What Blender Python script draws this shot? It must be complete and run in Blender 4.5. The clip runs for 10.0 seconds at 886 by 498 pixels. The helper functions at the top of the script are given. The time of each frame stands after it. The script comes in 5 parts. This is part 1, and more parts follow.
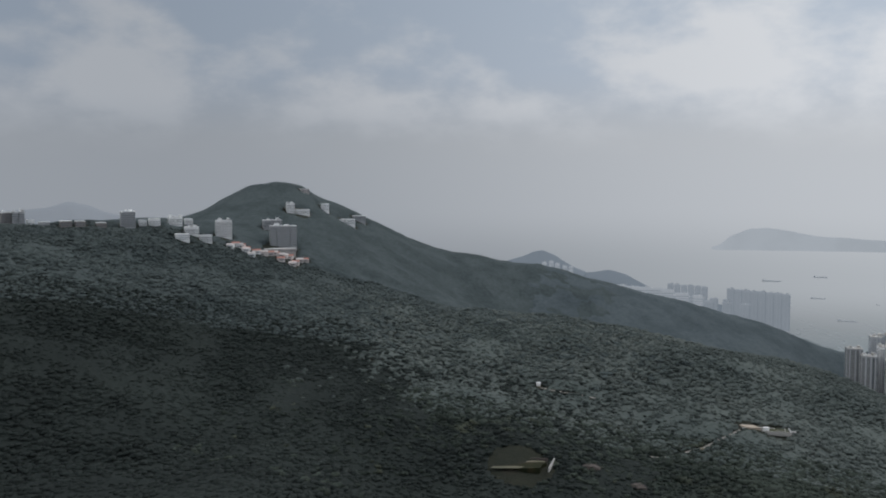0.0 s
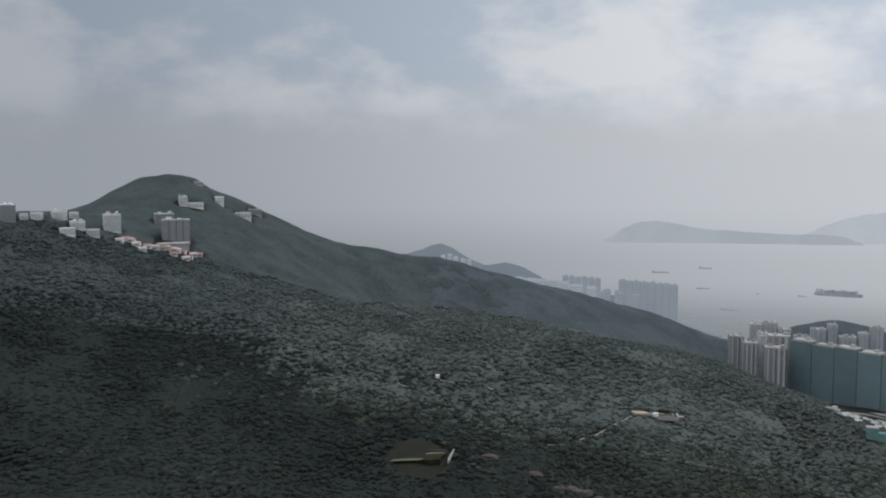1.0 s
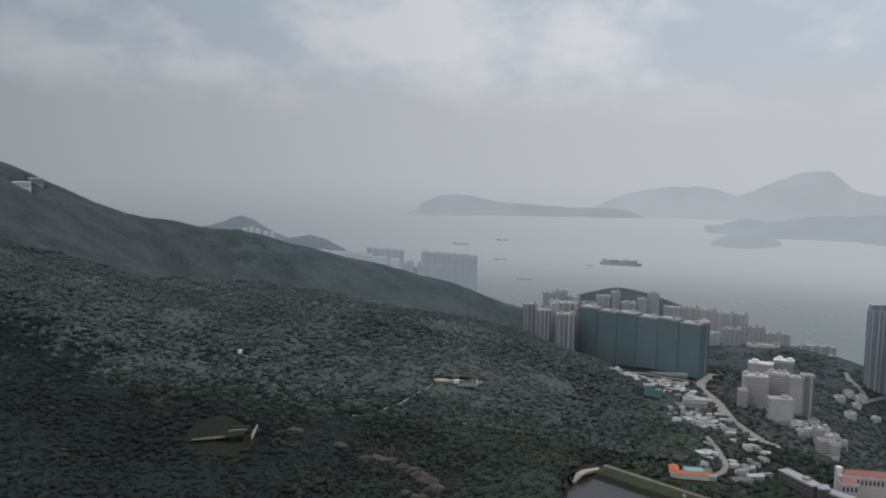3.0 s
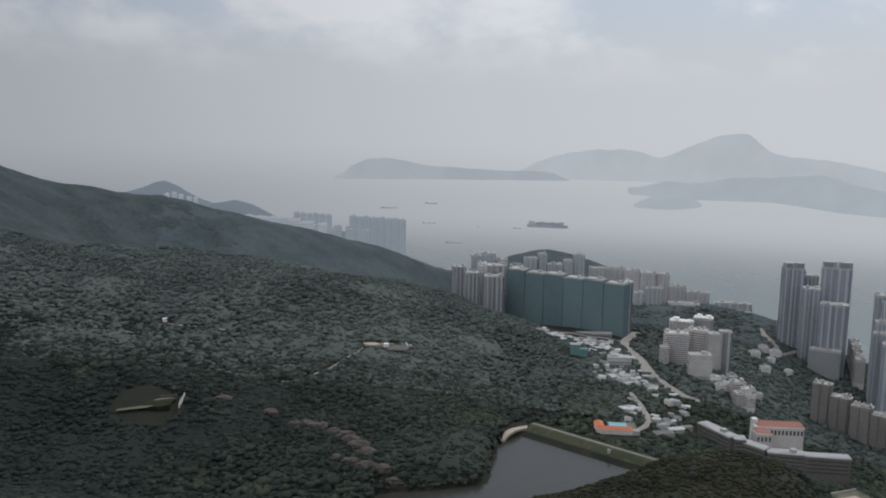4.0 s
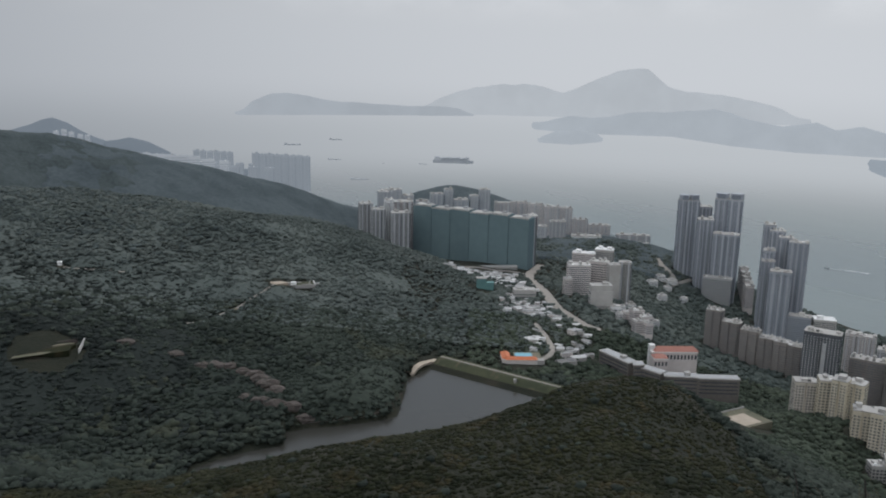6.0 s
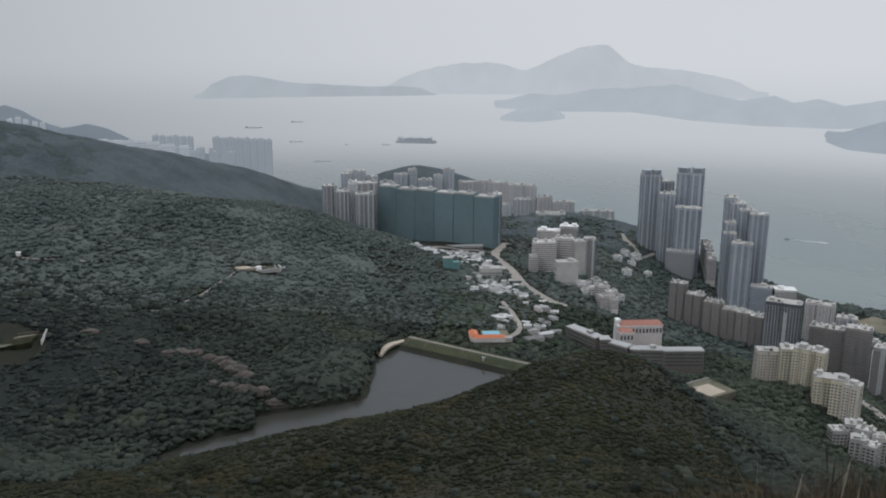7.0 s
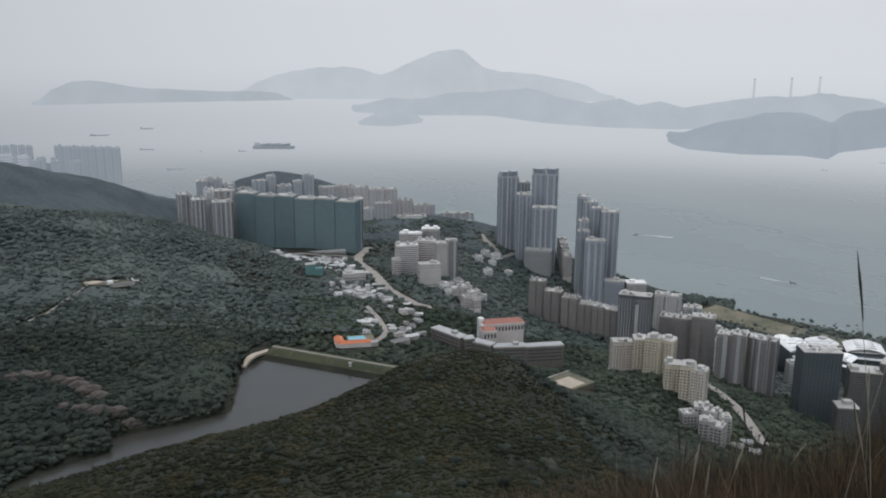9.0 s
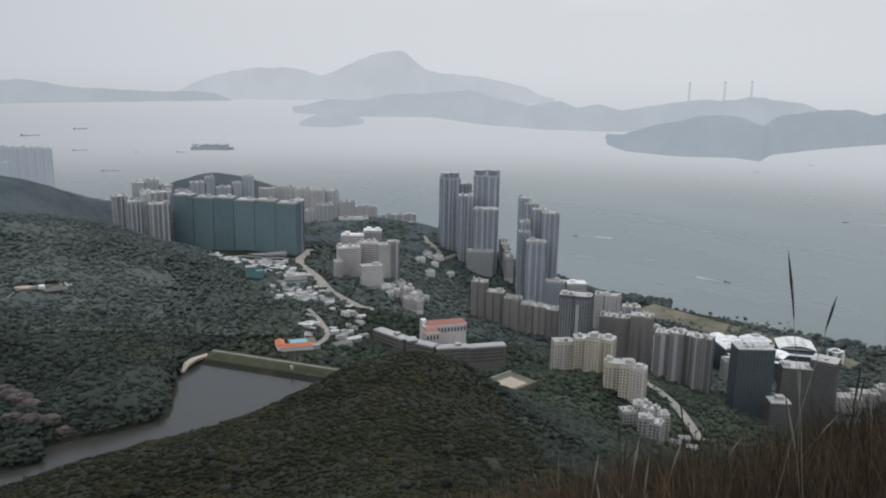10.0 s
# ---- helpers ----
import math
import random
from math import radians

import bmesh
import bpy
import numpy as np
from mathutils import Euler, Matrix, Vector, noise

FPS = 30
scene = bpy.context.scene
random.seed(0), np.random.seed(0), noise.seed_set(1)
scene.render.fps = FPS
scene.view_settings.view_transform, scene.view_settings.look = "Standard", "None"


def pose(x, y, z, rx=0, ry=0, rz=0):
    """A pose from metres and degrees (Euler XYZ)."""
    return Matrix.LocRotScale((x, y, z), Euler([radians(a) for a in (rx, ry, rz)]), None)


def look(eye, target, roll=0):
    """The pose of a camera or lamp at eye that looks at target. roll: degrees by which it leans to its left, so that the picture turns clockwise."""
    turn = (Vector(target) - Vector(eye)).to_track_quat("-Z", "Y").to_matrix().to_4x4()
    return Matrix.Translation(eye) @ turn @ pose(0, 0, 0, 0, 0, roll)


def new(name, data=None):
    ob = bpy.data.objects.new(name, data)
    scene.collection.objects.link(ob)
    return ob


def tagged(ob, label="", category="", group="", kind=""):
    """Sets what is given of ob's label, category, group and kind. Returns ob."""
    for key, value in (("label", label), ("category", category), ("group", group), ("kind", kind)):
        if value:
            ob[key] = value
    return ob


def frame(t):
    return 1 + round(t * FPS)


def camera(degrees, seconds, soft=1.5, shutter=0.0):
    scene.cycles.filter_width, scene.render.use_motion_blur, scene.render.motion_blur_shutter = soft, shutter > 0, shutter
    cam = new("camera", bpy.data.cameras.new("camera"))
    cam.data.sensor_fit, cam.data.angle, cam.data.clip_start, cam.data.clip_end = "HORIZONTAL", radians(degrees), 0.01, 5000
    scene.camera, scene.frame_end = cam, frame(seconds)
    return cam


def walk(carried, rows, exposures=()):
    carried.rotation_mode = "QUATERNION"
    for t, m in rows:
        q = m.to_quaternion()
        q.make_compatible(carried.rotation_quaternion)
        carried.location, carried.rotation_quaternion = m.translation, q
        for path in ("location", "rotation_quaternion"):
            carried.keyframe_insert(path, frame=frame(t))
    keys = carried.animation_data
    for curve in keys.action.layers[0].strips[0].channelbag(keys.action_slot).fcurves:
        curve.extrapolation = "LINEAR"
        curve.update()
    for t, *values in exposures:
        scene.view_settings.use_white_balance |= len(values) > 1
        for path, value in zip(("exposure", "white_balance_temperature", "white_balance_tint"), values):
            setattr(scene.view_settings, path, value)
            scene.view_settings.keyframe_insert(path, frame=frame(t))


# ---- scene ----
EYE = Vector((0.0, 0.0, 470.0))          # a hilltop 470 m above the sea (z = 0)
cam = camera(54.53, 10.0, soft=2.0)
TURNS = (
    (0.0, 86.100, 0.100, -0.007),
    (0.5, 85.889, 0.019, -3.492),
    (1.0, 85.660, -0.104, -6.739),
    (1.5, 85.428, -0.267, -10.197),
    (2.0, 85.164, -0.449, -13.237),
    (2.5, 84.815, -0.685, -16.426),
    (2.7, 84.498, -0.903, -17.901),
    (3.8, 82.180, -1.033, -23.382),
    (4.0, 81.627, -1.052, -24.498),
    (4.5, 80.577, -1.183, -26.647),
    (5.0, 79.605, -1.253, -28.136),
    (5.5, 78.660, -1.390, -29.543),
    (6.0, 77.510, -1.218, -30.780),
    (6.2, 77.040, -0.995, -31.360),
    (7.3, 76.218, -0.255, -34.122),
    (7.5, 76.303, -0.270, -34.786),
    (8.0, 76.419, -0.439, -37.261),
    (8.5, 76.582, -0.564, -40.282),
    (9.0, 76.570, -0.556, -42.665),
    (9.5, 76.739, -0.807, -44.539),
    (10.0, 76.731, -1.153, -46.482),
)
walk(cam, [(t, pose(*EYE, a, b, c)) for t, a, b, c in TURNS],
     exposures=[(t, stops, 6300, 8.7) for t, stops in ((0.0, 0.14), (1.0, 0.2), (2.0, 0.2), (2.5, 0.0), (4.0, 0.17), (6.0, 0.22), (7.5, 0.37), (10.0, 0.39))])

# ---- light: overcast, hazy noon with a veiled sun to the south-west ----
SUN_AZ, SUN_EL = 62.0, 48.0
world = bpy.data.worlds.new("sky")
scene.world = world
world.use_nodes = True


class Tree:
    """Short way to write node trees."""

    def __init__(self, tree):
        self.t = tree
        tree.nodes.clear()

    def n(self, kind, inputs=None, **attrs):
        node = self.t.nodes.new(kind)
        if "operation" in attrs:
            node.operation = attrs["operation"]
        if "blend_type" in attrs:
            node.data_type, node.blend_type = "RGBA", attrs["blend_type"]
        if "interpolation_type" in attrs:
            node.interpolation_type = attrs["interpolation_type"]
        for k, v in (inputs or {}).items():
            if isinstance(v, bpy.types.NodeSocket):
                self.t.links.new(v, node.inputs[k])
            else:
                node.inputs[k].default_value = v
        return node

    def math(self, op, a, b=0.0, c=0.0):
        return self.n("ShaderNodeMath", {0: a, 1: b, 2: c}, operation=op).outputs[0]

    def mix(self, f, a, b, blend="MIX"):
        return self.n("ShaderNodeMix", {0: f, 6: a, 7: b}, blend_type=blend).outputs[2]

    def noise(self, vec, scale, detail=4.0, rough=0.55):
        return self.n("ShaderNodeTexNoise", {"Vector": vec, "Scale": scale, "Detail": detail, "Roughness": rough}).outputs[0]

    def smooth(self, v, a, b):
        return self.n("ShaderNodeMapRange", {0: v, 1: a, 2: b}, interpolation_type="SMOOTHSTEP").outputs[0]


def rgb(r, g, b):
    return (r, g, b, 1.0)


w = Tree(world.node_tree)
direction = w.n("ShaderNodeTexCoord").outputs["Generated"]
xyz = w.n("ShaderNodeSeparateXYZ", {0: direction})
height = xyz.outputs[2]
sky = w.n("ShaderNodeTexSky")
sky.sky_type, sky.sun_disc = "NISHITA", False
sky.sun_elevation, sky.sun_rotation = radians(SUN_EL), radians(SUN_AZ)
sky.altitude, sky.air_density, sky.dust_density = 470, 1.5, 5.0
sky_dim = w.mix(1.0, sky.outputs[0], rgb(0.055, 0.055, 0.055), "MULTIPLY")
# brighter towards the veiled sun
sunward = w.n("ShaderNodeVectorMath", {0: direction, 1: (math.sin(radians(SUN_AZ)), math.cos(radians(SUN_AZ)), 0.35)}, operation="DOT_PRODUCT").outputs["Value"]
glow = w.smooth(sunward, 0.15, 1.08)
haze = w.mix(glow, rgb(0.272, 0.287, 0.312), rgb(0.52, 0.53, 0.55))
veil = w.mix(w.smooth(height, 0.0, 0.35), haze, w.mix(0.3, haze, sky_dim))
# cumulus banks, flattened towards the horizon
stretched = w.n("ShaderNodeMapping", {"Vector": direction, "Scale": (1.0, 1.0, 1.9)}).outputs[0]
puffs = w.noise(stretched, 9.0, 7.0, 0.55)
banks = w.noise(stretched, 2.6, 2.0, 0.5)
mass = w.math("ADD", w.math("MULTIPLY", puffs, 0.6), w.math("MULTIPLY", banks, 0.4))
for az, el, size, gain in ((17, 8.5, 0.20, 0.16), (-4, 6.5, 0.16, 0.13), (-20, 7.0, 0.12, 0.10), (4, 10.5, 0.10, -0.10), (-14, 12, 0.12, -0.08), (30, 8, 0.16, 0.08)):
    centre = (math.sin(radians(az)), math.cos(radians(az)), 1.9 * math.sin(radians(el)))
    far_off = w.n("ShaderNodeVectorMath", {0: stretched, 1: centre}, operation="DISTANCE").outputs["Value"]
    mass = w.math("MULTIPLY_ADD", w.smooth(far_off, size, 0.0), gain, mass)
cover = w.math("MULTIPLY", w.smooth(mass, 0.45, 0.65), w.smooth(height, 0.03, 0.11))
blue = w.mix(1.0, veil, rgb(0.93, 1.0, 1.10), "MULTIPLY")
cloud = w.mix(1.0, haze, rgb(1.28, 1.26, 1.24), "MULTIPLY")
full = w.mix(w.smooth(height, 0.05, 0.14), veil, blue)
full = w.mix(cover, full, cloud)
# unseen brightness added opposite the sun, to lighten faces turned to the hilltop
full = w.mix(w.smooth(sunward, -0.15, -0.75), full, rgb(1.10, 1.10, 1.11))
# the bright upper sky round the veiled sun
full = w.mix(w.smooth(height, 0.25, 0.85), full, w.mix(1.0, full, rgb(1.9, 1.85, 1.8), "MULTIPLY"))
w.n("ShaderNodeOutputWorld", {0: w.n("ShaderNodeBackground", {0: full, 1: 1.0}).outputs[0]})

lamp = bpy.data.lights.new("sun", "SUN")
lamp.energy, lamp.angle, lamp.color = 0.95, radians(20), (1.0, 0.95, 0.88)
sun = new("sun", lamp)
sun.matrix_world = look((math.sin(radians(SUN_AZ)) * 900, math.cos(radians(SUN_AZ)) * 900, 1500),
                        (0, 0, 1500 - 900 * math.tan(radians(SUN_EL))))


# ---- materials ----
def surface(name, c1, c2, scale=0.1, rough=0.8, fine=0.0, bump=0.0, per_piece=0.0, per_object=0.0, metal=0.0, spec=0.3, c3=None, coarse=0.01):
    """Two colours mixed by noise at two scales, with a bump of the finer one. Sizes are in metres."""
    m = bpy.data.materials.new(name)
    m.use_nodes = True
    s = Tree(m.node_tree)
    pos = s.n("ShaderNodeNewGeometry")
    where = pos.outputs["Position"]
    big = s.noise(where, coarse, 3.0)
    small = s.noise(where, scale, 5.0, 0.6)
    f = s.math("ADD", s.math("MULTIPLY", s.smooth(big, 0.35, 0.65), 0.5), s.math("MULTIPLY", s.smooth(small, 0.3, 0.7), 0.5))
    col = s.mix(f, rgb(*c1), rgb(*c2))
    if c3:
        col = s.mix(s.math("MULTIPLY", s.smooth(s.noise(where, coarse * 3.1, 4.0), 0.56, 0.68), 0.8), col, rgb(*c3))
    if per_piece:
        v = s.math("MULTIPLY_ADD", pos.outputs["Random Per Island"], 2 * per_piece, 1 - per_piece)
        col = s.mix(1.0, col, s.n("ShaderNodeCombineColor", {0: v, 1: v, 2: v}).outputs[0], "MULTIPLY")
    if per_object:
        v = s.math("MULTIPLY_ADD", s.n("ShaderNodeObjectInfo").outputs["Random"], 2 * per_object, 1 - per_object)
        col = s.mix(1.0, col, s.n("ShaderNodeCombineColor", {0: v, 1: v, 2: v}).outputs[0], "MULTIPLY")
    b = s.n("ShaderNodeBsdfPrincipled", {"Base Color": col, "Roughness": rough, "Metallic": metal, "Specular IOR Level": spec})
    if bump:
        h = s.noise(where, fine or scale * 3, 4.0, 0.65)
        s.t.links.new(s.n("ShaderNodeBump", {"Height": h, "Distance": bump, "Strength": 0.9}).outputs[0], b.inputs["Normal"])
    s.n("ShaderNodeOutputMaterial", {0: b.outputs[0]})
    return m


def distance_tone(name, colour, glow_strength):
    """Backdrop of distant land and towers: pale haze painted in as emitted colour."""
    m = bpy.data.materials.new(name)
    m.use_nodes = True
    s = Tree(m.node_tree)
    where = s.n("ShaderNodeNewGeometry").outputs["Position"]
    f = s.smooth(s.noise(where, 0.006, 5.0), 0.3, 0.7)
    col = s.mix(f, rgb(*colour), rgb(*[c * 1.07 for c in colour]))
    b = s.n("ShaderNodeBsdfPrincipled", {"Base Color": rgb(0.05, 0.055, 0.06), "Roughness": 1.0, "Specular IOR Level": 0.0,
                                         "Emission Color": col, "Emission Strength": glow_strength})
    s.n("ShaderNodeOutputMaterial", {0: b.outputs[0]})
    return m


def water(name, deep, ripple, size, rough):
    m = bpy.data.materials.new(name)
    m.use_nodes = True
    s = Tree(m.node_tree)
    where = s.n("ShaderNodeNewGeometry").outputs["Position"]
    long = s.n("ShaderNodeMapping", {"Vector": where, "Rotation": (0, 0, 0.7), "Scale": (1.0, 0.35, 1.0)}).outputs[0]
    h = s.math("ADD", s.noise(long, size, 5.0, 0.6), s.math("MULTIPLY", s.noise(long, size * 0.07, 3.0), 2.0))
    normal = s.n("ShaderNodeBump", {"Height": h, "Distance": ripple, "Strength": 1.0}).outputs[0]
    streak = s.smooth(s.noise(long, 0.0022, 4.0, 0.6), 0.35, 0.7)
    col = s.mix(streak, rgb(*deep), rgb(*[c * 1.25 for c in deep]))
    r = s.math("MULTIPLY_ADD", streak, 0.12, rough)
    b = s.n("ShaderNodeBsdfPrincipled", {"Base Color": col, "Roughness": r, "IOR": 1.33, "Specular IOR Level": 0.5, "Normal": normal})
    s.n("ShaderNodeOutputMaterial", {0: b.outputs[0]})
    return m


def glassy(name, colour, rough=0.12, vary=0.35):
    m = bpy.data.materials.new(name)
    m.use_nodes = True
    s = Tree(m.node_tree)
    where = s.n("ShaderNodeNewGeometry").outputs["Position"]
    v = s.math("MULTIPLY_ADD", s.noise(where, 0.45, 2.0), 2 * vary, 1 - vary)
    col = s.mix(1.0, rgb(*colour), s.n("ShaderNodeCombineColor", {0: v, 1: v, 2: v}).outputs[0], "MULTIPLY")
    b = s.n("ShaderNodeBsdfPrincipled", {"Base Color": col, "Roughness": rough, "Specular IOR Level": 0.6})
    s.n("ShaderNodeOutputMaterial", {0: b.outputs[0]})
    return m


M_GROUND = surface("scrub_ground", (0.012, 0.015, 0.009), (0.023, 0.024, 0.014), 0.06, 0.95, 0.35, 1.6, coarse=0.008, c3=(0.030, 0.027, 0.018))
M_LEAF = surface("forest_leaf", (0.018, 0.024, 0.020), (0.045, 0.055, 0.044), 0.25, 0.95, 1.1, 0.35, per_piece=0.26, coarse=0.007, spec=0.12, c3=(0.049, 0.054, 0.037))
# Eastern forest leaf: darkened in colour to stand in for a cloud's shadow.
M_CLOUDSHADELEAF = surface("cloud_shaded_leaf", (0.0135, 0.0175, 0.016), (0.031, 0.038, 0.034), 0.25, 0.95, 1.1, 0.35, per_piece=0.12, coarse=0.006, spec=0.12)
# Leaf below the eastern ridge: haze paling and cloud shade both in the colour.
M_HAZESHADELEAF = surface("hazed_shaded_ridge_leaf", (0.038, 0.048, 0.048), (0.080, 0.095, 0.091), 0.2, 1.0, 1.0, 0.3, per_piece=0.1, coarse=0.006, spec=0.1)
# Lower and upper leaf: paler than near forest, haze painted into the colour.
M_HAZEMIDLEAF = surface("hazed_lower_leaf", (0.050, 0.063, 0.058), (0.094, 0.108, 0.096), 0.2, 1.0, 1.0, 0.3, per_piece=0.2, coarse=0.006, spec=0.1)
M_HAZEUPLEAF = surface("hazed_upper_leaf", (0.052, 0.064, 0.060), (0.106, 0.120, 0.109), 0.2, 1.0, 1.0, 0.3, per_piece=0.13, coarse=0.006, spec=0.1)
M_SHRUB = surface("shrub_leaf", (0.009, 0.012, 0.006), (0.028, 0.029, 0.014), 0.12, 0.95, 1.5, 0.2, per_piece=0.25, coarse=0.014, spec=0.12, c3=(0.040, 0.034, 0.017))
# Far and peak leaf: paled and blued further, as painted haze.
M_HAZEFARLEAF = surface("hazed_far_leaf", (0.050, 0.064, 0.070), (0.088, 0.106, 0.112), 0.13, 1.0, 0.3, 2.0, per_piece=0.0, coarse=0.012, spec=0.1)
M_HAZEPEAKLEAF = surface("hazed_peak_leaf", (0.040, 0.052, 0.053), (0.078, 0.094, 0.095), 0.14, 1.0, 0.32, 2.0, per_piece=0.0, coarse=0.014, spec=0.1)
M_TOWNLEAF = surface("town_tree_leaf", (0.022, 0.031, 0.023), (0.058, 0.070, 0.049), 0.3, 0.95, 1.4, 0.3, per_piece=0.28, coarse=0.01, spec=0.12)
M_DARKBROWN = surface("dark_brown_wall", (0.105, 0.095, 0.086), (0.155, 0.14, 0.13), 0.2, 0.8, 1.0, 0.03)
M_SEA = water("sea_water", (0.112, 0.140, 0.139), 0.5, 0.05, 0.25)
M_LAKE = water("lake_water", (0.030, 0.030, 0.026), 0.04, 0.25, 0.12)
M_CONCRETE = surface("concrete", (0.30, 0.29, 0.27), (0.42, 0.41, 0.39), 0.12, 0.85, 0.6, 0.05, per_object=0.12)
M_WHITE = surface("white_render", (0.62, 0.62, 0.61), (0.80, 0.80, 0.79), 0.15, 0.8, 0.6, 0.03, per_object=0.15)
M_BROWN = surface("brown_mosaic_tile", (0.17, 0.155, 0.145), (0.245, 0.225, 0.21), 0.2, 0.7, 1.0, 0.03, per_object=0.1)
M_GREY = surface("grey_mosaic_tile", (0.28, 0.285, 0.29), (0.37, 0.375, 0.38), 0.2, 0.7, 1.0, 0.03, per_object=0.12)
M_YELLOW = surface("cream_yellow_tile", (0.44, 0.395, 0.305), (0.55, 0.50, 0.40), 0.2, 0.7, 1.0, 0.03)
M_PALECREAM = surface("pinkish_cream_tile", (0.46, 0.42, 0.36), (0.56, 0.52, 0.46), 0.2, 0.7, 1.0, 0.03)
M_PINK = surface("pale_pink_render", (0.46, 0.42, 0.40), (0.56, 0.52, 0.50), 0.2, 0.8, 1.0, 0.03, per_object=0.12)
M_BLUEWALL = surface("blue_grey_cladding", (0.265, 0.285, 0.318), (0.330, 0.350, 0.383), 0.2, 0.5, 1.0, 0.02, per_object=0.12)
# Wall and window band paled together, so that haze is in their colour.
M_HAZEWALL = surface("hazed_render", (0.36, 0.385, 0.41), (0.44, 0.46, 0.485), 0.1, 0.9, per_object=0.08)
M_HAZEGLASS = surface("hazed_window_band", (0.26, 0.285, 0.31), (0.31, 0.335, 0.36), 0.2, 0.6)
M_NET = surface("green_scaffold_net", (0.104, 0.152, 0.165), (0.124, 0.177, 0.190), 0.08, 0.9, 0.5, 0.25, per_object=0.16)
M_TEAL = surface("teal_scaffold_net", (0.10, 0.20, 0.20), (0.15, 0.27, 0.26), 0.2, 0.9, 0.6, 0.1)
M_REDROOF = surface("red_roof_tile", (0.29, 0.130, 0.10), (0.38, 0.19, 0.15), 0.6, 0.8, 2.0, 0.05)
M_ORANGE = surface("orange_roof_tile", (0.42, 0.13, 0.06), (0.52, 0.18, 0.09), 0.6, 0.8, 2.0, 0.05)
M_ROAD = surface("pale_concrete_road", (0.20, 0.185, 0.165), (0.30, 0.275, 0.245), 0.15, 0.95, 0.6, 0.05)
M_PARK = surface("worn_park_lawn", (0.085, 0.088, 0.058), (0.17, 0.15, 0.11), 0.04, 0.95, 0.6, 0.2, coarse=0.02, c3=(0.05, 0.062, 0.04))
M_SAND = surface("bare_sandy_soil", (0.33, 0.28, 0.22), (0.45, 0.385, 0.31), 0.2, 0.95, 0.8, 0.2)
M_SLATE = surface("dark_slate_cladding", (0.070, 0.077, 0.088), (0.10, 0.107, 0.117), 0.2, 0.6, 1.0, 0.02)
M_CURTAIN = surface("pale_curtained_window", (0.34, 0.35, 0.36), (0.48, 0.49, 0.50), 0.3, 0.4)
M_ROCK = surface("weathered_granite", (0.052, 0.046, 0.041), (0.125, 0.106, 0.094), 0.3, 0.95, 0.7, 0.8)
M_LAWN = surface("dam_lawn", (0.032, 0.040, 0.022), (0.062, 0.066, 0.036), 0.08, 0.95, 0.8, 0.4, coarse=0.03, c3=(0.085, 0.075, 0.048))
M_SHED = surface("sheet_metal_roof", (0.18, 0.18, 0.18), (0.42, 0.42, 0.415), 0.05, 0.6, 1.0, 0.03, per_object=0.6)
M_POOL = water("pool_water", (0.14, 0.31, 0.38), 0.02, 0.5, 0.1)
M_GLASS = glassy("window_glass", (0.060, 0.068, 0.078))
M_BLUEGLASS = glassy("blue_curtain_glass", (0.175, 0.195, 0.228), 0.2)
# Window glass lightened in colour to imitate haze over it.
M_HAZEPANE = glassy("hazed_window_glass", (0.130, 0.142, 0.156), 0.2)
M_DARKGLASS = glassy("dark_green_curtain_glass", (0.065, 0.082, 0.092), 0.15)
M_HULL = surface("grey_ship_hull", (0.27, 0.295, 0.32), (0.33, 0.355, 0.38), 0.1, 0.7)
M_FOAM = surface("wake_foam", (0.50, 0.52, 0.53), (0.66, 0.67, 0.68), 0.1, 0.9)
M_GRASS = surface("dry_grass_blade", (0.030, 0.021, 0.013), (0.150, 0.104, 0.062), 3.0, 0.85, per_piece=0.8, coarse=0.5, c3=(0.06, 0.06, 0.028))
M_STRIPE = surface("pale_tower_pier", (0.37, 0.385, 0.40), (0.47, 0.485, 0.50), 0.2, 0.7, 1.0, 0.02, per_object=0.1)
M_BLUEPIER = surface("blue_grey_pier", (0.31, 0.332, 0.366), (0.385, 0.408, 0.44), 0.2, 0.5, 1.0, 0.02, per_object=0.1)
M_STALK = surface("pale_dry_stalk", (0.19, 0.17, 0.13), (0.28, 0.25, 0.20), 5.0, 0.85, coarse=1.0)
M_DARKSTALK = surface("dark_seed_head", (0.030, 0.026, 0.024), (0.050, 0.042, 0.036), 5.0, 0.9, coarse=1.0)
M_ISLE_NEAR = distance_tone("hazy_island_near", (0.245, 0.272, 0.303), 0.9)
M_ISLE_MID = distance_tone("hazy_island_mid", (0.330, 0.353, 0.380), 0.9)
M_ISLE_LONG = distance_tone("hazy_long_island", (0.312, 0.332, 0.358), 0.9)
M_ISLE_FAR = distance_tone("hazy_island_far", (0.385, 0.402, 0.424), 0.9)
# Far tower walls and glazing emit their haze tone, though nothing there is lit.
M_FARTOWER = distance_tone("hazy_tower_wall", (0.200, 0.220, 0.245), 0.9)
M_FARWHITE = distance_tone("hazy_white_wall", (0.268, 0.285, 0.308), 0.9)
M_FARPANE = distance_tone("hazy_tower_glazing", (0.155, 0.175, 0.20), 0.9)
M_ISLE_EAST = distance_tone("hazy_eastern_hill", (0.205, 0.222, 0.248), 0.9)


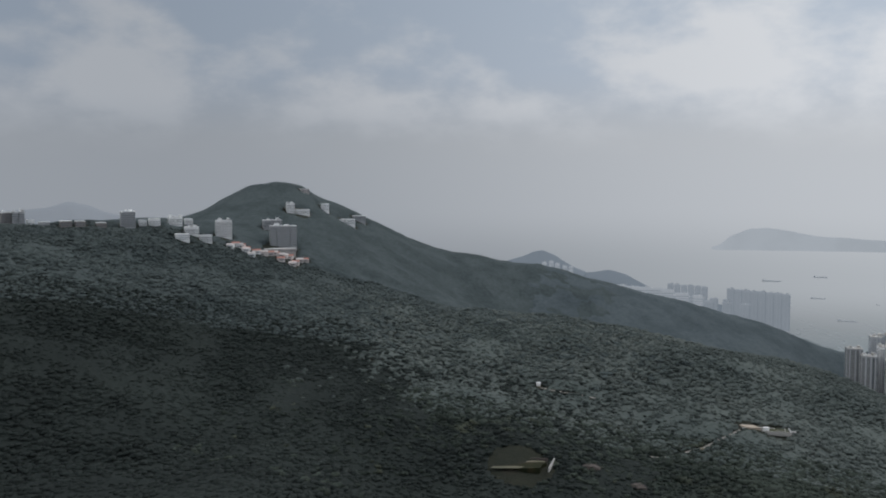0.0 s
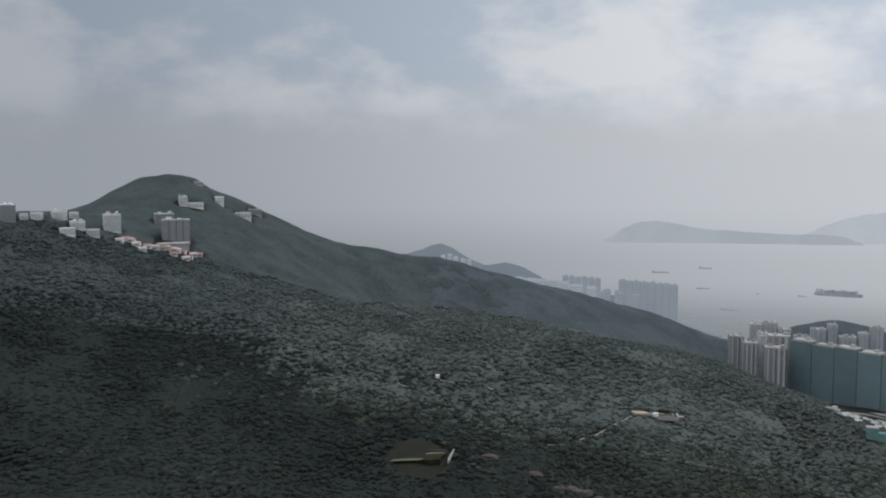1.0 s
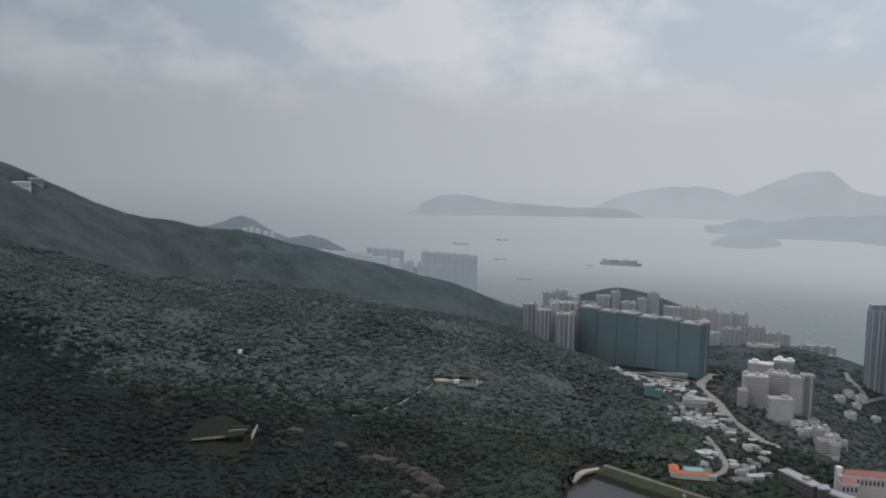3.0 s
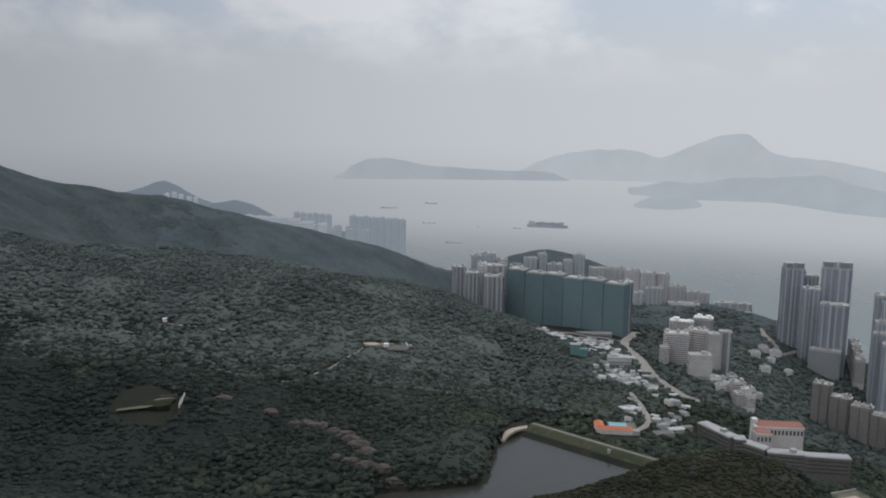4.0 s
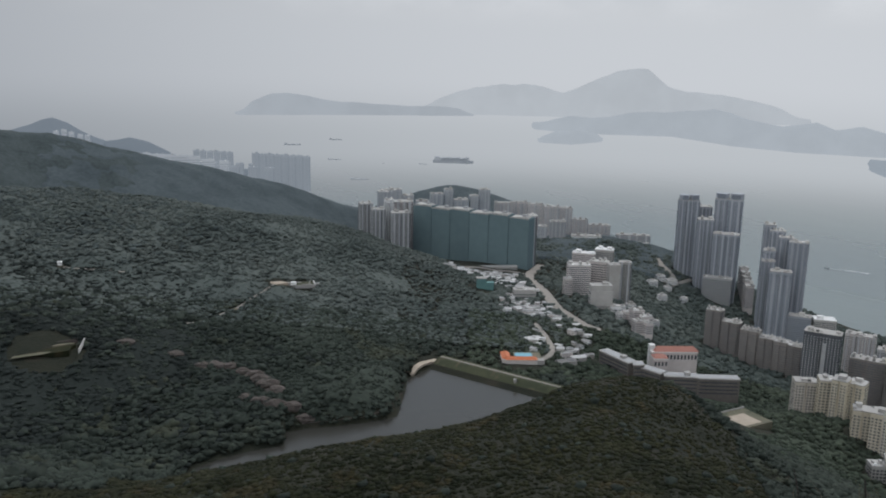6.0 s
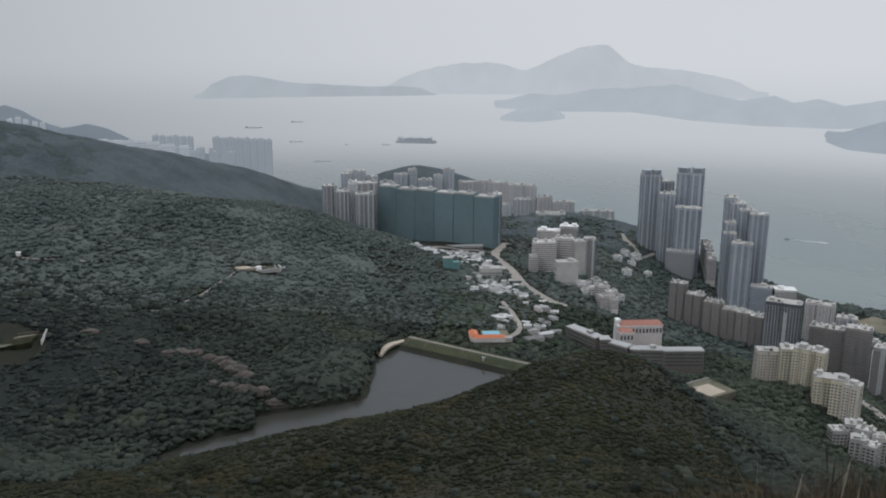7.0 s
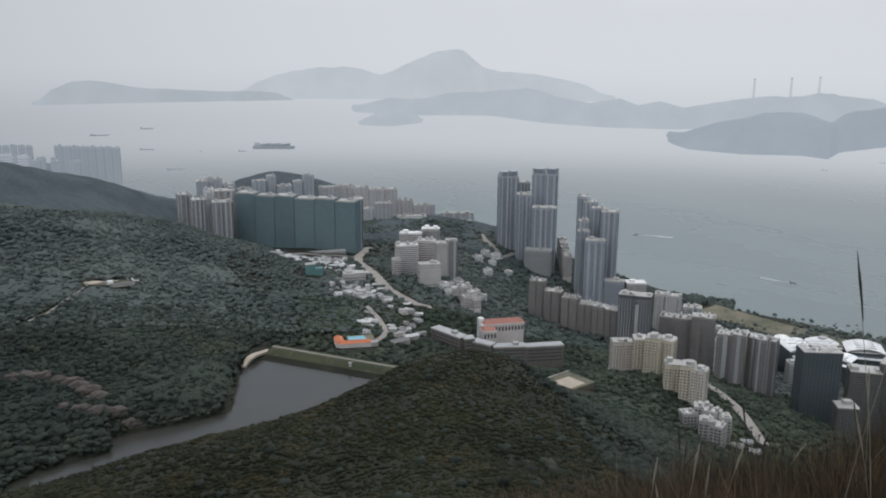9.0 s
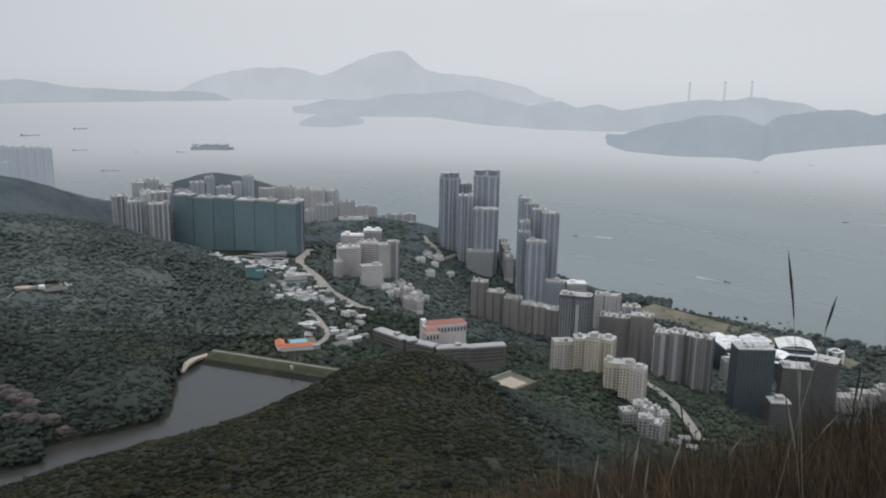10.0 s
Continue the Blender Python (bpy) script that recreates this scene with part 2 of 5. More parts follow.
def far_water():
    """The hazy far channel: painted haze, emitted, brighter sunward, paling into the sky."""
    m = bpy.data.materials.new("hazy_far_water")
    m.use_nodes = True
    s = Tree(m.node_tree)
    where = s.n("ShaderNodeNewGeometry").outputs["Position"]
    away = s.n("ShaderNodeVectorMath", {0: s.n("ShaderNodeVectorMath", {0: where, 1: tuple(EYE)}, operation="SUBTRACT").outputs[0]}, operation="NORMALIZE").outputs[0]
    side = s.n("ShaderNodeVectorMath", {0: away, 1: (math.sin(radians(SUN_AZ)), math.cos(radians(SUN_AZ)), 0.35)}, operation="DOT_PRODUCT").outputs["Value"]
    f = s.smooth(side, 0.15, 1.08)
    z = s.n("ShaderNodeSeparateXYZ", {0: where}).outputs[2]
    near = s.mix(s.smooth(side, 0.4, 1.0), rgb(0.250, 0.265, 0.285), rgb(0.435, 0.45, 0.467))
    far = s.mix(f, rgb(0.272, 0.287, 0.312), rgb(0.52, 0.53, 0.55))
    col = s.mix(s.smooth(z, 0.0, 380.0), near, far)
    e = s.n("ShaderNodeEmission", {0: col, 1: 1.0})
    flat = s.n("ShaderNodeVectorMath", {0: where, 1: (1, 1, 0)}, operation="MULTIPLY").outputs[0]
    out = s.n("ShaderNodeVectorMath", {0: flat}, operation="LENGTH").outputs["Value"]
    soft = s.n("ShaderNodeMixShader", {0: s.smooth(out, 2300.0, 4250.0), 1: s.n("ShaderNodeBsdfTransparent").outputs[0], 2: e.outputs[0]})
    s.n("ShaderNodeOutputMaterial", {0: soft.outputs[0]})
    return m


M_FARSEA = far_water()


# ---- helpers for places and meshes ----
def at(az, r, z=0.0):
    """A place by its bearing from the hilltop (degrees, clockwise from +y) and its distance."""
    a = radians(az)
    return Vector((r * math.sin(a), r * math.cos(a), z))


def squeeze(d):
    """Beyond 3.5 km the hazy backdrop shrinks towards the eye, inside 4.85 km, to fit the camera's view."""
    return d if d <= 3500 else 3500 + 1350 * (1 - math.exp(-(d - 3500) / 1350))


def backdrop(az, d, z):
    k = squeeze(d) / d
    return EYE + k * (at(az, d, z) - EYE)


class Geo:
    """Collects the faces of one mesh."""

    def __init__(self):
        self.v, self.f = [], []

    def prism(self, poly, z0, z1, top=None):
        n, b = len(poly), len(self.v)
        self.v += [(x, y, z0) for x, y in poly] + [(x, y, z1) for x, y in (top or poly)]
        self.f += [[b + i, b + (i + 1) % n, b + n + (i + 1) % n, b + n + i] for i in range(n)]
        self.f += [[b + n + i for i in range(n)], [b + i for i in reversed(range(n))]]
        return self

    def box(self, x, y, z, sx, sy, sz, turn=0.0):
        """A box on its base centre."""
        c, s = math.cos(radians(turn)), math.sin(radians(turn))
        pts = [(x + c * a - s * b, y + s * a + c * b) for a, b in ((-sx / 2, -sy / 2), (sx / 2, -sy / 2), (sx / 2, sy / 2), (-sx / 2, sy / 2))]
        return self.prism(pts, z, z + sz)

    def gable(self, x, y, z, sx, sy, h, turn=0.0, over=0.5, hip=0.0):
        c, s = math.cos(radians(turn)), math.sin(radians(turn))
        ax, ay = sx / 2 + over, sy / 2 + over
        loc = [(-ax, -ay, 0), (ax, -ay, 0), (ax, ay, 0), (-ax, ay, 0), (-ax + hip, 0, h), (ax - hip, 0, h)]
        b = len(self.v)
        self.v += [(x + c * p - s * q, y + s * p + c * q, z + k) for p, q, k in loc]
        self.f += [[b + i for i in face] for face in ((0, 1, 5, 4), (2, 3, 4, 5), (1, 2, 5), (3, 0, 4), (3, 2, 1, 0))]
        return self

    def tube(self, pts, radii, n=6):
        b = len(self.v)
        for p, r in zip(pts, radii):
            self.v += [(p[0] + r * math.cos(2 * math.pi * i / n), p[1] + r * math.sin(2 * math.pi * i / n), p[2]) for i in range(n)]
        for k in range(len(pts) - 1):
            for i in range(n):
                j = (i + 1) % n
                self.f.append([b + k * n + i, b + k * n + j, b + (k + 1) * n + j, b + (k + 1) * n + i])
        self.f += [[b + i for i in reversed(range(n))], [b + (len(pts) - 1) * n + i for i in range(n)]]
        return self

    def mesh(self, name, material, smooth=False):
        me = bpy.data.meshes.new(name)
        me.from_pydata(self.v, [], self.f)
        me.materials.append(material)
        if smooth:
            me.polygons.foreach_set("use_smooth", [True] * len(me.polygons))
        me.update()
        return me


def part(name, geo, material, parent, label="", smooth=False, place=None):
    """One mesh object under a thing or under a part. geo: a Geo, or a mesh to share."""
    ob = new(name, geo.mesh(name, material, smooth) if isinstance(geo, Geo) else geo)
    ob.parent = parent
    if place is not None:
        ob.location = place
    return tagged(ob, label)


def thing(name, place, turn, label, category, group="", kind=""):
    ob = new(name)
    ob.matrix_world = pose(*place, 0, 0, turn)
    return tagged(ob, label, category, group, kind)


def grid_mesh(name, verts, rows, cols, material, closed=False, smooth=True):
    """A sheet from rows * cols vertices (an n x 3 array)."""
    me = bpy.data.meshes.new(name)
    i = np.arange(rows - 1)[:, None] * cols
    j = np.arange(cols if closed else cols - 1)[None, :]
    k = (j + 1) % cols
    quads = np.stack([i + j, i + k, i + cols + k, i + cols + j], -1).reshape(-1, 4)
    me.vertices.add(len(verts))
    me.vertices.foreach_set("co", np.asarray(verts, np.float32).ravel())
    me.loops.add(quads.size)
    me.loops.foreach_set("vertex_index", quads.ravel().astype(np.int32))
    me.polygons.add(len(quads))
    me.polygons.foreach_set("loop_start", (np.arange(len(quads)) * 4).astype(np.int32))
    me.polygons.foreach_set("use_smooth", np.full(len(quads), smooth))
    me.materials.append(material)
    me.update(calc_edges=True)
    me.validate()
    return me


def soup(name, verts, faces, material, smooth=False):
    """One mesh from arrays of vertices and triangles."""
    me = bpy.data.meshes.new(name)
    me.vertices.add(len(verts))
    me.vertices.foreach_set("co", np.asarray(verts, np.float32).ravel())
    me.loops.add(faces.size)
    me.loops.foreach_set("vertex_index", faces.ravel().astype(np.int32))
    me.polygons.add(len(faces))
    me.polygons.foreach_set("loop_start", (np.arange(len(faces)) * faces.shape[1]).astype(np.int32))
    me.polygons.foreach_set("use_smooth", np.full(len(faces), smooth))
    me.materials.append(material)
    me.update(calc_edges=True)
    return me


# ---- the land: heights (bearing, distance, height) fitted to camera sight lines, joined by a thin-plate surface ----
RIDGE = ((-27, 1500, 414), (-21, 1500, 409), (-17.5, 1700, 410), (-16.0, 1820, 416), (-15.0, 1880, 432), (-14.0, 1890, 451), (-13.0, 1900, 471), (-12.3, 1900, 480), (-10.6, 1900, 480), (-9.2, 1900, 465), (-7.6, 1900, 428), (-4.8, 1950, 394), (-1.7, 2000, 339),
         (1.4, 2050, 308), (7.7, 2100, 267), (15.4, 2200, 192), (22.2, 2300, 102), (25.1, 2350, 40), (-35, 1500, 430), (-20, 2200, 300), (0, 2600, 120), (-12, 2400, 330),
         (10, 2600, 60), (18, 2600, 30), (24, 2620, -8), (8, 3000, -20), (-12, 3000, 80), (16, 2950, -15))
SLOPE = ((-27, 1100, 330), (-27, 750, 240), (-12, 1500, 345), (-12, 1100, 280), (-12, 750, 222), (-3, 1500, 290), (2.9, 1500, 259), (10, 1500, 236), (15.4, 1500, 212),
         (22.3, 1450, 199), (25.1, 1430, 183), (10, 1800, 160), (18, 1850, 105), (24, 1850, 60), (3, 1800, 215), (6.5, 1117, 215), (5.4, 853, 200), (20.7, 1090, 190), (0, 1000, 232),
         (14, 1000, 190), (28, 1080, 160), (14, 850, 178), (2, 760, 178), (22, 800, 172), (-5, 560, 235), (-20, 480, 280))
BASIN = ((18, 620, 138), (26, 660, 138), (31.5, 770, 136), (36, 740, 134), (31.1, 885, 153), (38.9, 815, 152), (28.9, 775, 155), (27.6, 745, 157), (25.9, 725, 158), (22.7, 703, 157), (19.2, 692, 156), (15.8, 686, 156), (26.2, 775, 172), (46, 560, 263.5), (43.5, 555, 262), (41.2, 548, 261.5), (39.3, 542, 258.5), (37.6, 535, 250), (35.5, 525, 246), (31.7, 520, 236), (51.3, 575, 230), (54, 585, 207), (24.3, 500, 233),
         (17, 480, 234), (50, 520, 256), (51.7, 500, 246), (55, 450, 246), (46, 350, 278), (30, 340, 262), (10, 380, 250), (58, 600, 190), (51.2, 753, 164), (45, 760, 165), (62, 760, 120),
         (0, 200, 330), (40, 200, 335), (80, 200, 335), (120, 250, 330), (66, 480, 215))
TOWN = ((34.7, 1340, 128), (37.3, 1107, 140), (41.2, 1065, 138), (37.8, 1464, 110), (25.4, 1580, 125), (29, 1519, 120), (36.9, 1511, 114), (41.6, 1241, 130), (36.7, 885, 149), (46, 940, 118), (50.5, 940, 105),
        (55.3, 1180, 64), (49, 1200, 85), (50.7, 1600, 50), (46.6, 1750, 95), (53.5, 1450, 38), (42, 1900, 88), (39, 2000, 55), (33, 2050, 60), (31.3, 2700, 75), (28.3, 2700, 36), (34.6, 2700, 45), (59, 860, 136), (59, 1250, 40), (68, 1000, 60))
COAST = ((59, 1655, 1), (66, 1560, 1), (75, 1487, 1), (63, 1400, 12), (72, 1300, 10), (54, 1800, 3), (50, 1960, 2), (46, 2080, 2), (42.5, 2300, 2), (37, 2750, 0), (31.5, 2980, 0), (27, 2850, -5), (25.3, 2300, 2), (66, 1900, -30), (50, 2400, -30),
         (40, 2900, -25), (30, 3300, -40), (80, 1900, -40), (85, 1300, 10), (95, 700, 150), (110, 1500, -20), (140, 500, 240), (180, 800, 160), (-140, 800, 200), (-90, 600, 300), (-60, 700, 300), (-60, 1800, 300), (-100, 1800, 150), (180, 1800, 20))
KNOTS = np.array([(*at(a, r)[:2], z) for a, r, z in RIDGE + SLOPE + BASIN + TOWN + COAST])


def plate(d2):
    return 0.5 * d2 * np.log(d2 + 1e-9)


def spline(knots):
    p = knots[:, :2] / 1000.0
    n = len(p)
    a = np.zeros((n + 3, n + 3))
    a[:n, :n] = plate(((p[:, None] - p[None]) ** 2).sum(-1)) + 2e-4 * np.eye(n)
    a[:n, n], a[:n, n + 1:] = 1, p
    a[n:, :n] = a[:n, n:].T
    return p, np.linalg.solve(a, np.concatenate([knots[:, 2], np.zeros(3)]))


SPLINE_P, SPLINE_W = spline(KNOTS)


def lattice(ix, iy, seed):
    h = (ix * 374761393 + iy * 668265263 + seed * 974634777) & 0x7FFFFFFF
    h = ((h ^ (h >> 13)) * 1274126177) & 0x7FFFFFFF
    return ((h ^ (h >> 16)) & 0xFFFF) / 65535.0


def bumps(x, y, size, seed=0):
    """Smooth value noise, -1 to 1, with bumps of that size in metres."""
    x, y = np.asarray(x, float) / size, np.asarray(y, float) / size
    ix, iy = np.floor(x).astype(np.int64), np.floor(y).astype(np.int64)
    fx, fy = x - ix, y - iy
    fx, fy = fx * fx * (3 - 2 * fx), fy * fy * (3 - 2 * fy)
    a = lattice(ix, iy, seed) * (1 - fx) + lattice(ix + 1, iy, seed) * fx
    b = lattice(ix, iy + 1, seed) * (1 - fx) + lattice(ix + 1, iy + 1, seed) * fx
    return 2 * (a * (1 - fy) + b * fy) - 1


SHORE_A = (20, 21.3, 24.4, 26.3, 28.0, 28.4, 28.7, 29.5, 30.5, 31, 36)
SHORE_R = (708, 712, 718, 725, 736, 778, 829, 846, 870, 878, 830)


def land(x, y):
    """Height of the ground, without trees."""
    x, y = np.atleast_1d(np.asarray(x, float)), np.atleast_1d(np.asarray(y, float))
    shape, x, y = x.shape, x.ravel(), y.ravel()
    r = np.hypot(x, y)
    q = np.stack([x, y], 1) / 1000.0
    z = np.empty(len(q))
    for i in range(0, len(q), 20000):
        d2 = ((q[i:i + 20000, None] - SPLINE_P[None]) ** 2).sum(-1)
        z[i:i + 20000] = plate(d2) @ SPLINE_W[:-3] + SPLINE_W[-3] + q[i:i + 20000] @ SPLINE_W[-2:]
    wild = np.clip((z - 165) / 60, 0, 1) * np.clip((r - 420) / 300, 0, 1)
    z = z + wild * (9 * bumps(x, y, 170, 1) + 5 * bumps(x, y, 75, 2)) + np.clip((z - 8) / 30, 0, 1) * np.clip((r - 300) / 200, 0, 1) * 1.5 * bumps(x, y, 30, 3)
    z = np.where(r > 3250, -60.0, z)
    # gullies and hummocks of the near shoulder
    az = np.degrees(np.arctan2(x, y))
    shoulder = np.clip((r - 230) / 80, 0, 1) * np.clip((640 - r) / 60, 0, 1) * np.clip((az - 6) / 6, 0, 1) * np.clip((70 - az) / 6, 0, 1)
    z = z + shoulder * (2.6 * bumps(x, y, 62, 81) + 1.5 * bumps(x, y, 24, 82) + 0.7 * bumps(x, y, 9, 83))
    # the wooded shore of the reservoir
    az = np.degrees(np.arctan2(x, y))
    d = r - np.interp(az, SHORE_A, SHORE_R)
    d = d / np.interp(az, (27.7, 28.1, 28.7, 29.0), (1.0, 6.0, 6.0, 1.6))
    bay = (az > 20) & (az < 30.9)
    deep = (az > 20) & (az < 36) & (r > np.interp(az, (20, 27, 29, 36), (668, 680, 700, 760))) & (d <= 0) & (d > np.where(az > 27.5, -70, -42))
    z = np.where(bay & (d > 0) & (d < 26), np.clip(z, 150.3 + 0.16 * d, 150.5 + 0.75 * d), z)
    z = np.where(deep, np.minimum(z, 149.9 + 0.2 * d), z)
    # the grassy top by the camera: a plane falling towards bearing 12, then a steep flank
    down = x * math.sin(radians(12)) + y * math.cos(radians(12))
    top = 468.4 - 0.59 * down * np.minimum(1, 8 / np.maximum(r, 0.1)) + 0.05 * bumps(x, y, 0.9, 5)
    k = 0.2 / np.maximum(r / 1000.0, 1e-4)
    near = r < 200
    if near.any():
        qn = q[near] * k[near, None]
        z200 = plate(((qn[:, None] - SPLINE_P[None]) ** 2).sum(-1)) @ SPLINE_W[:-3] + SPLINE_W[-3] + qn @ SPLINE_W[-2:]
        f = np.clip((r[near] - 8) / 192, 0, 1) ** 0.65
        z[near] = top[near] * (1 - f) + z200 * f
    return z.reshape(shape)


def ground_at(az, r):
    p = at(az, r)
    return float(land(p.x, p.y)[0])


bearings = np.concatenate([np.arange(-36, 86, 0.25), np.arange(86, 324, 4.0)])
rings = np.concatenate([np.geomspace(0.02, 200, 105)[:-1], np.arange(200, 430, 5.0), np.arange(430, 1700, 6.0), np.arange(1700, 3300, 14.0)])
aa, rr = np.meshgrid(np.radians(bearings), rings)
gx, gy = rr * np.sin(aa), rr * np.cos(aa)
gz = land(gx, gy)
ground = new("ground", grid_mesh("ground", np.stack([gx, gy, gz], -1).reshape(-1, 3)[:, :], len(rings), len(bearings), M_GROUND, closed=True))
tagged(ground, "steep wooded hills running down to the coast", "hillside", kind="structure")

sea_b = [radians(3.0 * k) for k in range(120)]


def sea_sheet(name, radii, material, label, lift=0.0):
    sv = [EYE + (squeeze(r) / r) * (Vector((r * math.sin(a), r * math.cos(a), lift)) - EYE) for r in radii for a in sea_b]
    return tagged(new(name, grid_mesh(name, np.array(sv), len(radii), len(sea_b), material, closed=True)), label, "sea", kind="structure")



sea_sheet("sea_water", [1000.0 + 100 * k for k in range(25)] + [3500 * 1.06 ** k for k in range(7)], M_SEA, "calm grey-green sea under haze")
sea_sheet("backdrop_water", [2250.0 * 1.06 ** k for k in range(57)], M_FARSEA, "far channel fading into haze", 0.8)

LAKE_Z = 150.0
lake = Geo()
lake.prism([at(a, r)[:2] for a, r in ((6, 560), (20, 470), (40, 560), (40.5, 790), (38.5, 800), (31, 870), (28, 825), (22, 750), (12, 720))][::-1], LAKE_Z - 8, LAKE_Z)
tagged(new("reservoir_water", lake.mesh("reservoir_water", M_LAKE)), "still grey water of a small reservoir", "reservoir", kind="structure")

# ---- distant land across the water ----
def island(name, label, skyline, shore, depth, material):
    """A hilly island: its crest by bearing and distance height, its shore in front."""
    ca, ch = zip(*skyline)
    sa, sr = zip(*shore)
    n = max(30, int((ca[-1] - ca[0]) * 6))
    m = 9
    rows = []
    for j in range(m):
        f = j / (m - 1)
        for i in range(n):
            a = ca[0] + (ca[-1] - ca[0]) * i / (n - 1)
            r0 = float(np.interp(a, sa, sr))
            d = r0 + depth * f
            crest = float(np.interp(a, ca, ch)) * min(1.0, 14 * i / n, 14 * (n - 1 - i) / n)
            profile = math.sin(min(1.0, f / 0.62) * math.pi / 2) if f < 0.62 else math.cos((f - 0.62) / 0.38 * math.pi / 2)
            x, y = at(a, d)[:2]
            wobble = float(1 + 0.07 * bumps(x, y, 260, 7) + 0.04 * bumps(x, y, 90, 8))
            rows.append(backdrop(a, d, crest * profile * wobble - (3 if j in (0, m - 1) else 0)))
    ob = new(name, grid_mesh(name, np.array(rows), m, n, material))
    return tagged(ob, label, "island", kind="structure")


def crest(r, pairs):
    """Heights of a skyline at distance r from its angles above the level."""
    return [(a, 470 + r * math.tan(radians(e))) for a, e in pairs]


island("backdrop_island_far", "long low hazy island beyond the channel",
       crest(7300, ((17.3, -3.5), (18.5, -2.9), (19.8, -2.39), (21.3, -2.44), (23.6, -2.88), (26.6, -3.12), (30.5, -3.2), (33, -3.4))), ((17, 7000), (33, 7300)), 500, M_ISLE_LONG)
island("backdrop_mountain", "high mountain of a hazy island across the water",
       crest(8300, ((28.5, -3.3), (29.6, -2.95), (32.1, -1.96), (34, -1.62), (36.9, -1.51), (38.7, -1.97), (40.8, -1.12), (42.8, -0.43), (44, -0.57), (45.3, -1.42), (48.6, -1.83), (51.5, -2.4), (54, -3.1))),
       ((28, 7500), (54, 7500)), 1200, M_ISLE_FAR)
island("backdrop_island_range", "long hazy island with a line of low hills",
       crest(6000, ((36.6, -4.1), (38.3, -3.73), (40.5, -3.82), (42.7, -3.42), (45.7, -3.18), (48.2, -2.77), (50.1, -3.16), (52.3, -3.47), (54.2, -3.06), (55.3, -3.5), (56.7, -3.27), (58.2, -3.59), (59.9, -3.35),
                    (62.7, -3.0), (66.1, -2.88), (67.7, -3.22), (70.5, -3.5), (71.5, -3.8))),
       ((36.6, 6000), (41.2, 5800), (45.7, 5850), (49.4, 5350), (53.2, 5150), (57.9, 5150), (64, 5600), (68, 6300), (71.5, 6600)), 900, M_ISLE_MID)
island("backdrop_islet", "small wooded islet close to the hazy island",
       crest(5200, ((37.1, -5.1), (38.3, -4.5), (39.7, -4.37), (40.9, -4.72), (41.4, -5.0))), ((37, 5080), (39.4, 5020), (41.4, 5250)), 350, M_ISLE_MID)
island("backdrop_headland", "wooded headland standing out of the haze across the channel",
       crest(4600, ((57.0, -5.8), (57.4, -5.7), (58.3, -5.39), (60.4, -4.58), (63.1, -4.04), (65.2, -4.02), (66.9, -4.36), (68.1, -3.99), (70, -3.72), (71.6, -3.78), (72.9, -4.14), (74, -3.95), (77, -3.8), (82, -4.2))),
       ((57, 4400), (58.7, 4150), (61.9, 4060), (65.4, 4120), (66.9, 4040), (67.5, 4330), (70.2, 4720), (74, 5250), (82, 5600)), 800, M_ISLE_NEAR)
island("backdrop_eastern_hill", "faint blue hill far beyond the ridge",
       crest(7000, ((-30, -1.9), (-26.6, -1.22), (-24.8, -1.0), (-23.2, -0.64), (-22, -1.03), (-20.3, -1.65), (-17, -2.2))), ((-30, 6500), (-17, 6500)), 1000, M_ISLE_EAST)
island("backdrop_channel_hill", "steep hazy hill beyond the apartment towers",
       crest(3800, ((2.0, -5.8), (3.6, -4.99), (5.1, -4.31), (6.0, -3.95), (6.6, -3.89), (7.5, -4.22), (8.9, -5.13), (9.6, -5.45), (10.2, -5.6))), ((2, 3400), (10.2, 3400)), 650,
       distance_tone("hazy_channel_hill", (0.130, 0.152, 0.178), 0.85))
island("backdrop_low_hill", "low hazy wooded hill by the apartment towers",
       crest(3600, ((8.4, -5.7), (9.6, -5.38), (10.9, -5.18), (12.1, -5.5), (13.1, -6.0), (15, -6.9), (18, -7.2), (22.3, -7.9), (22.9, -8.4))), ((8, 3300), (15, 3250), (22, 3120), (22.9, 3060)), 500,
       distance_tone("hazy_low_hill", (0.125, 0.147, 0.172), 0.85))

# power station chimneys on the far shore
for a, top in ((62.3, -1.90), (64.42, -1.78), (66.0, -1.70)):
    base, tip = backdrop(a, 6700, 60), backdrop(a, 6700, 470 + 6700 * math.tan(radians(top)))
    h = tip.z - base.z
    ob = thing("chimney", base, 0, "tall slender power station chimney in haze", "chimney", "power station chimneys")
    part("shaft", Geo().tube([(0, 0, 0), (0, 0, h * 0.9), (0, 0, h * 0.94)], [7.5, 5.5, 5.5], 10), M_ISLE_FAR, ob)
    part("rim", Geo().tube([(0, 0, h * 0.94), (0, 0, h)], [6.3, 6.3], 10), M_ISLE_MID, ob)
    part("inlet_house", Geo().box(-9, 0, 0, 12, 12, h * 0.25), M_ISLE_MID, ob)

KEEP_CLEAR = []      # (x, y, radius): no trees here


def clear(az, r, radius):
    p = at(az, r)
    KEEP_CLEAR.append((p.x, p.y, radius))


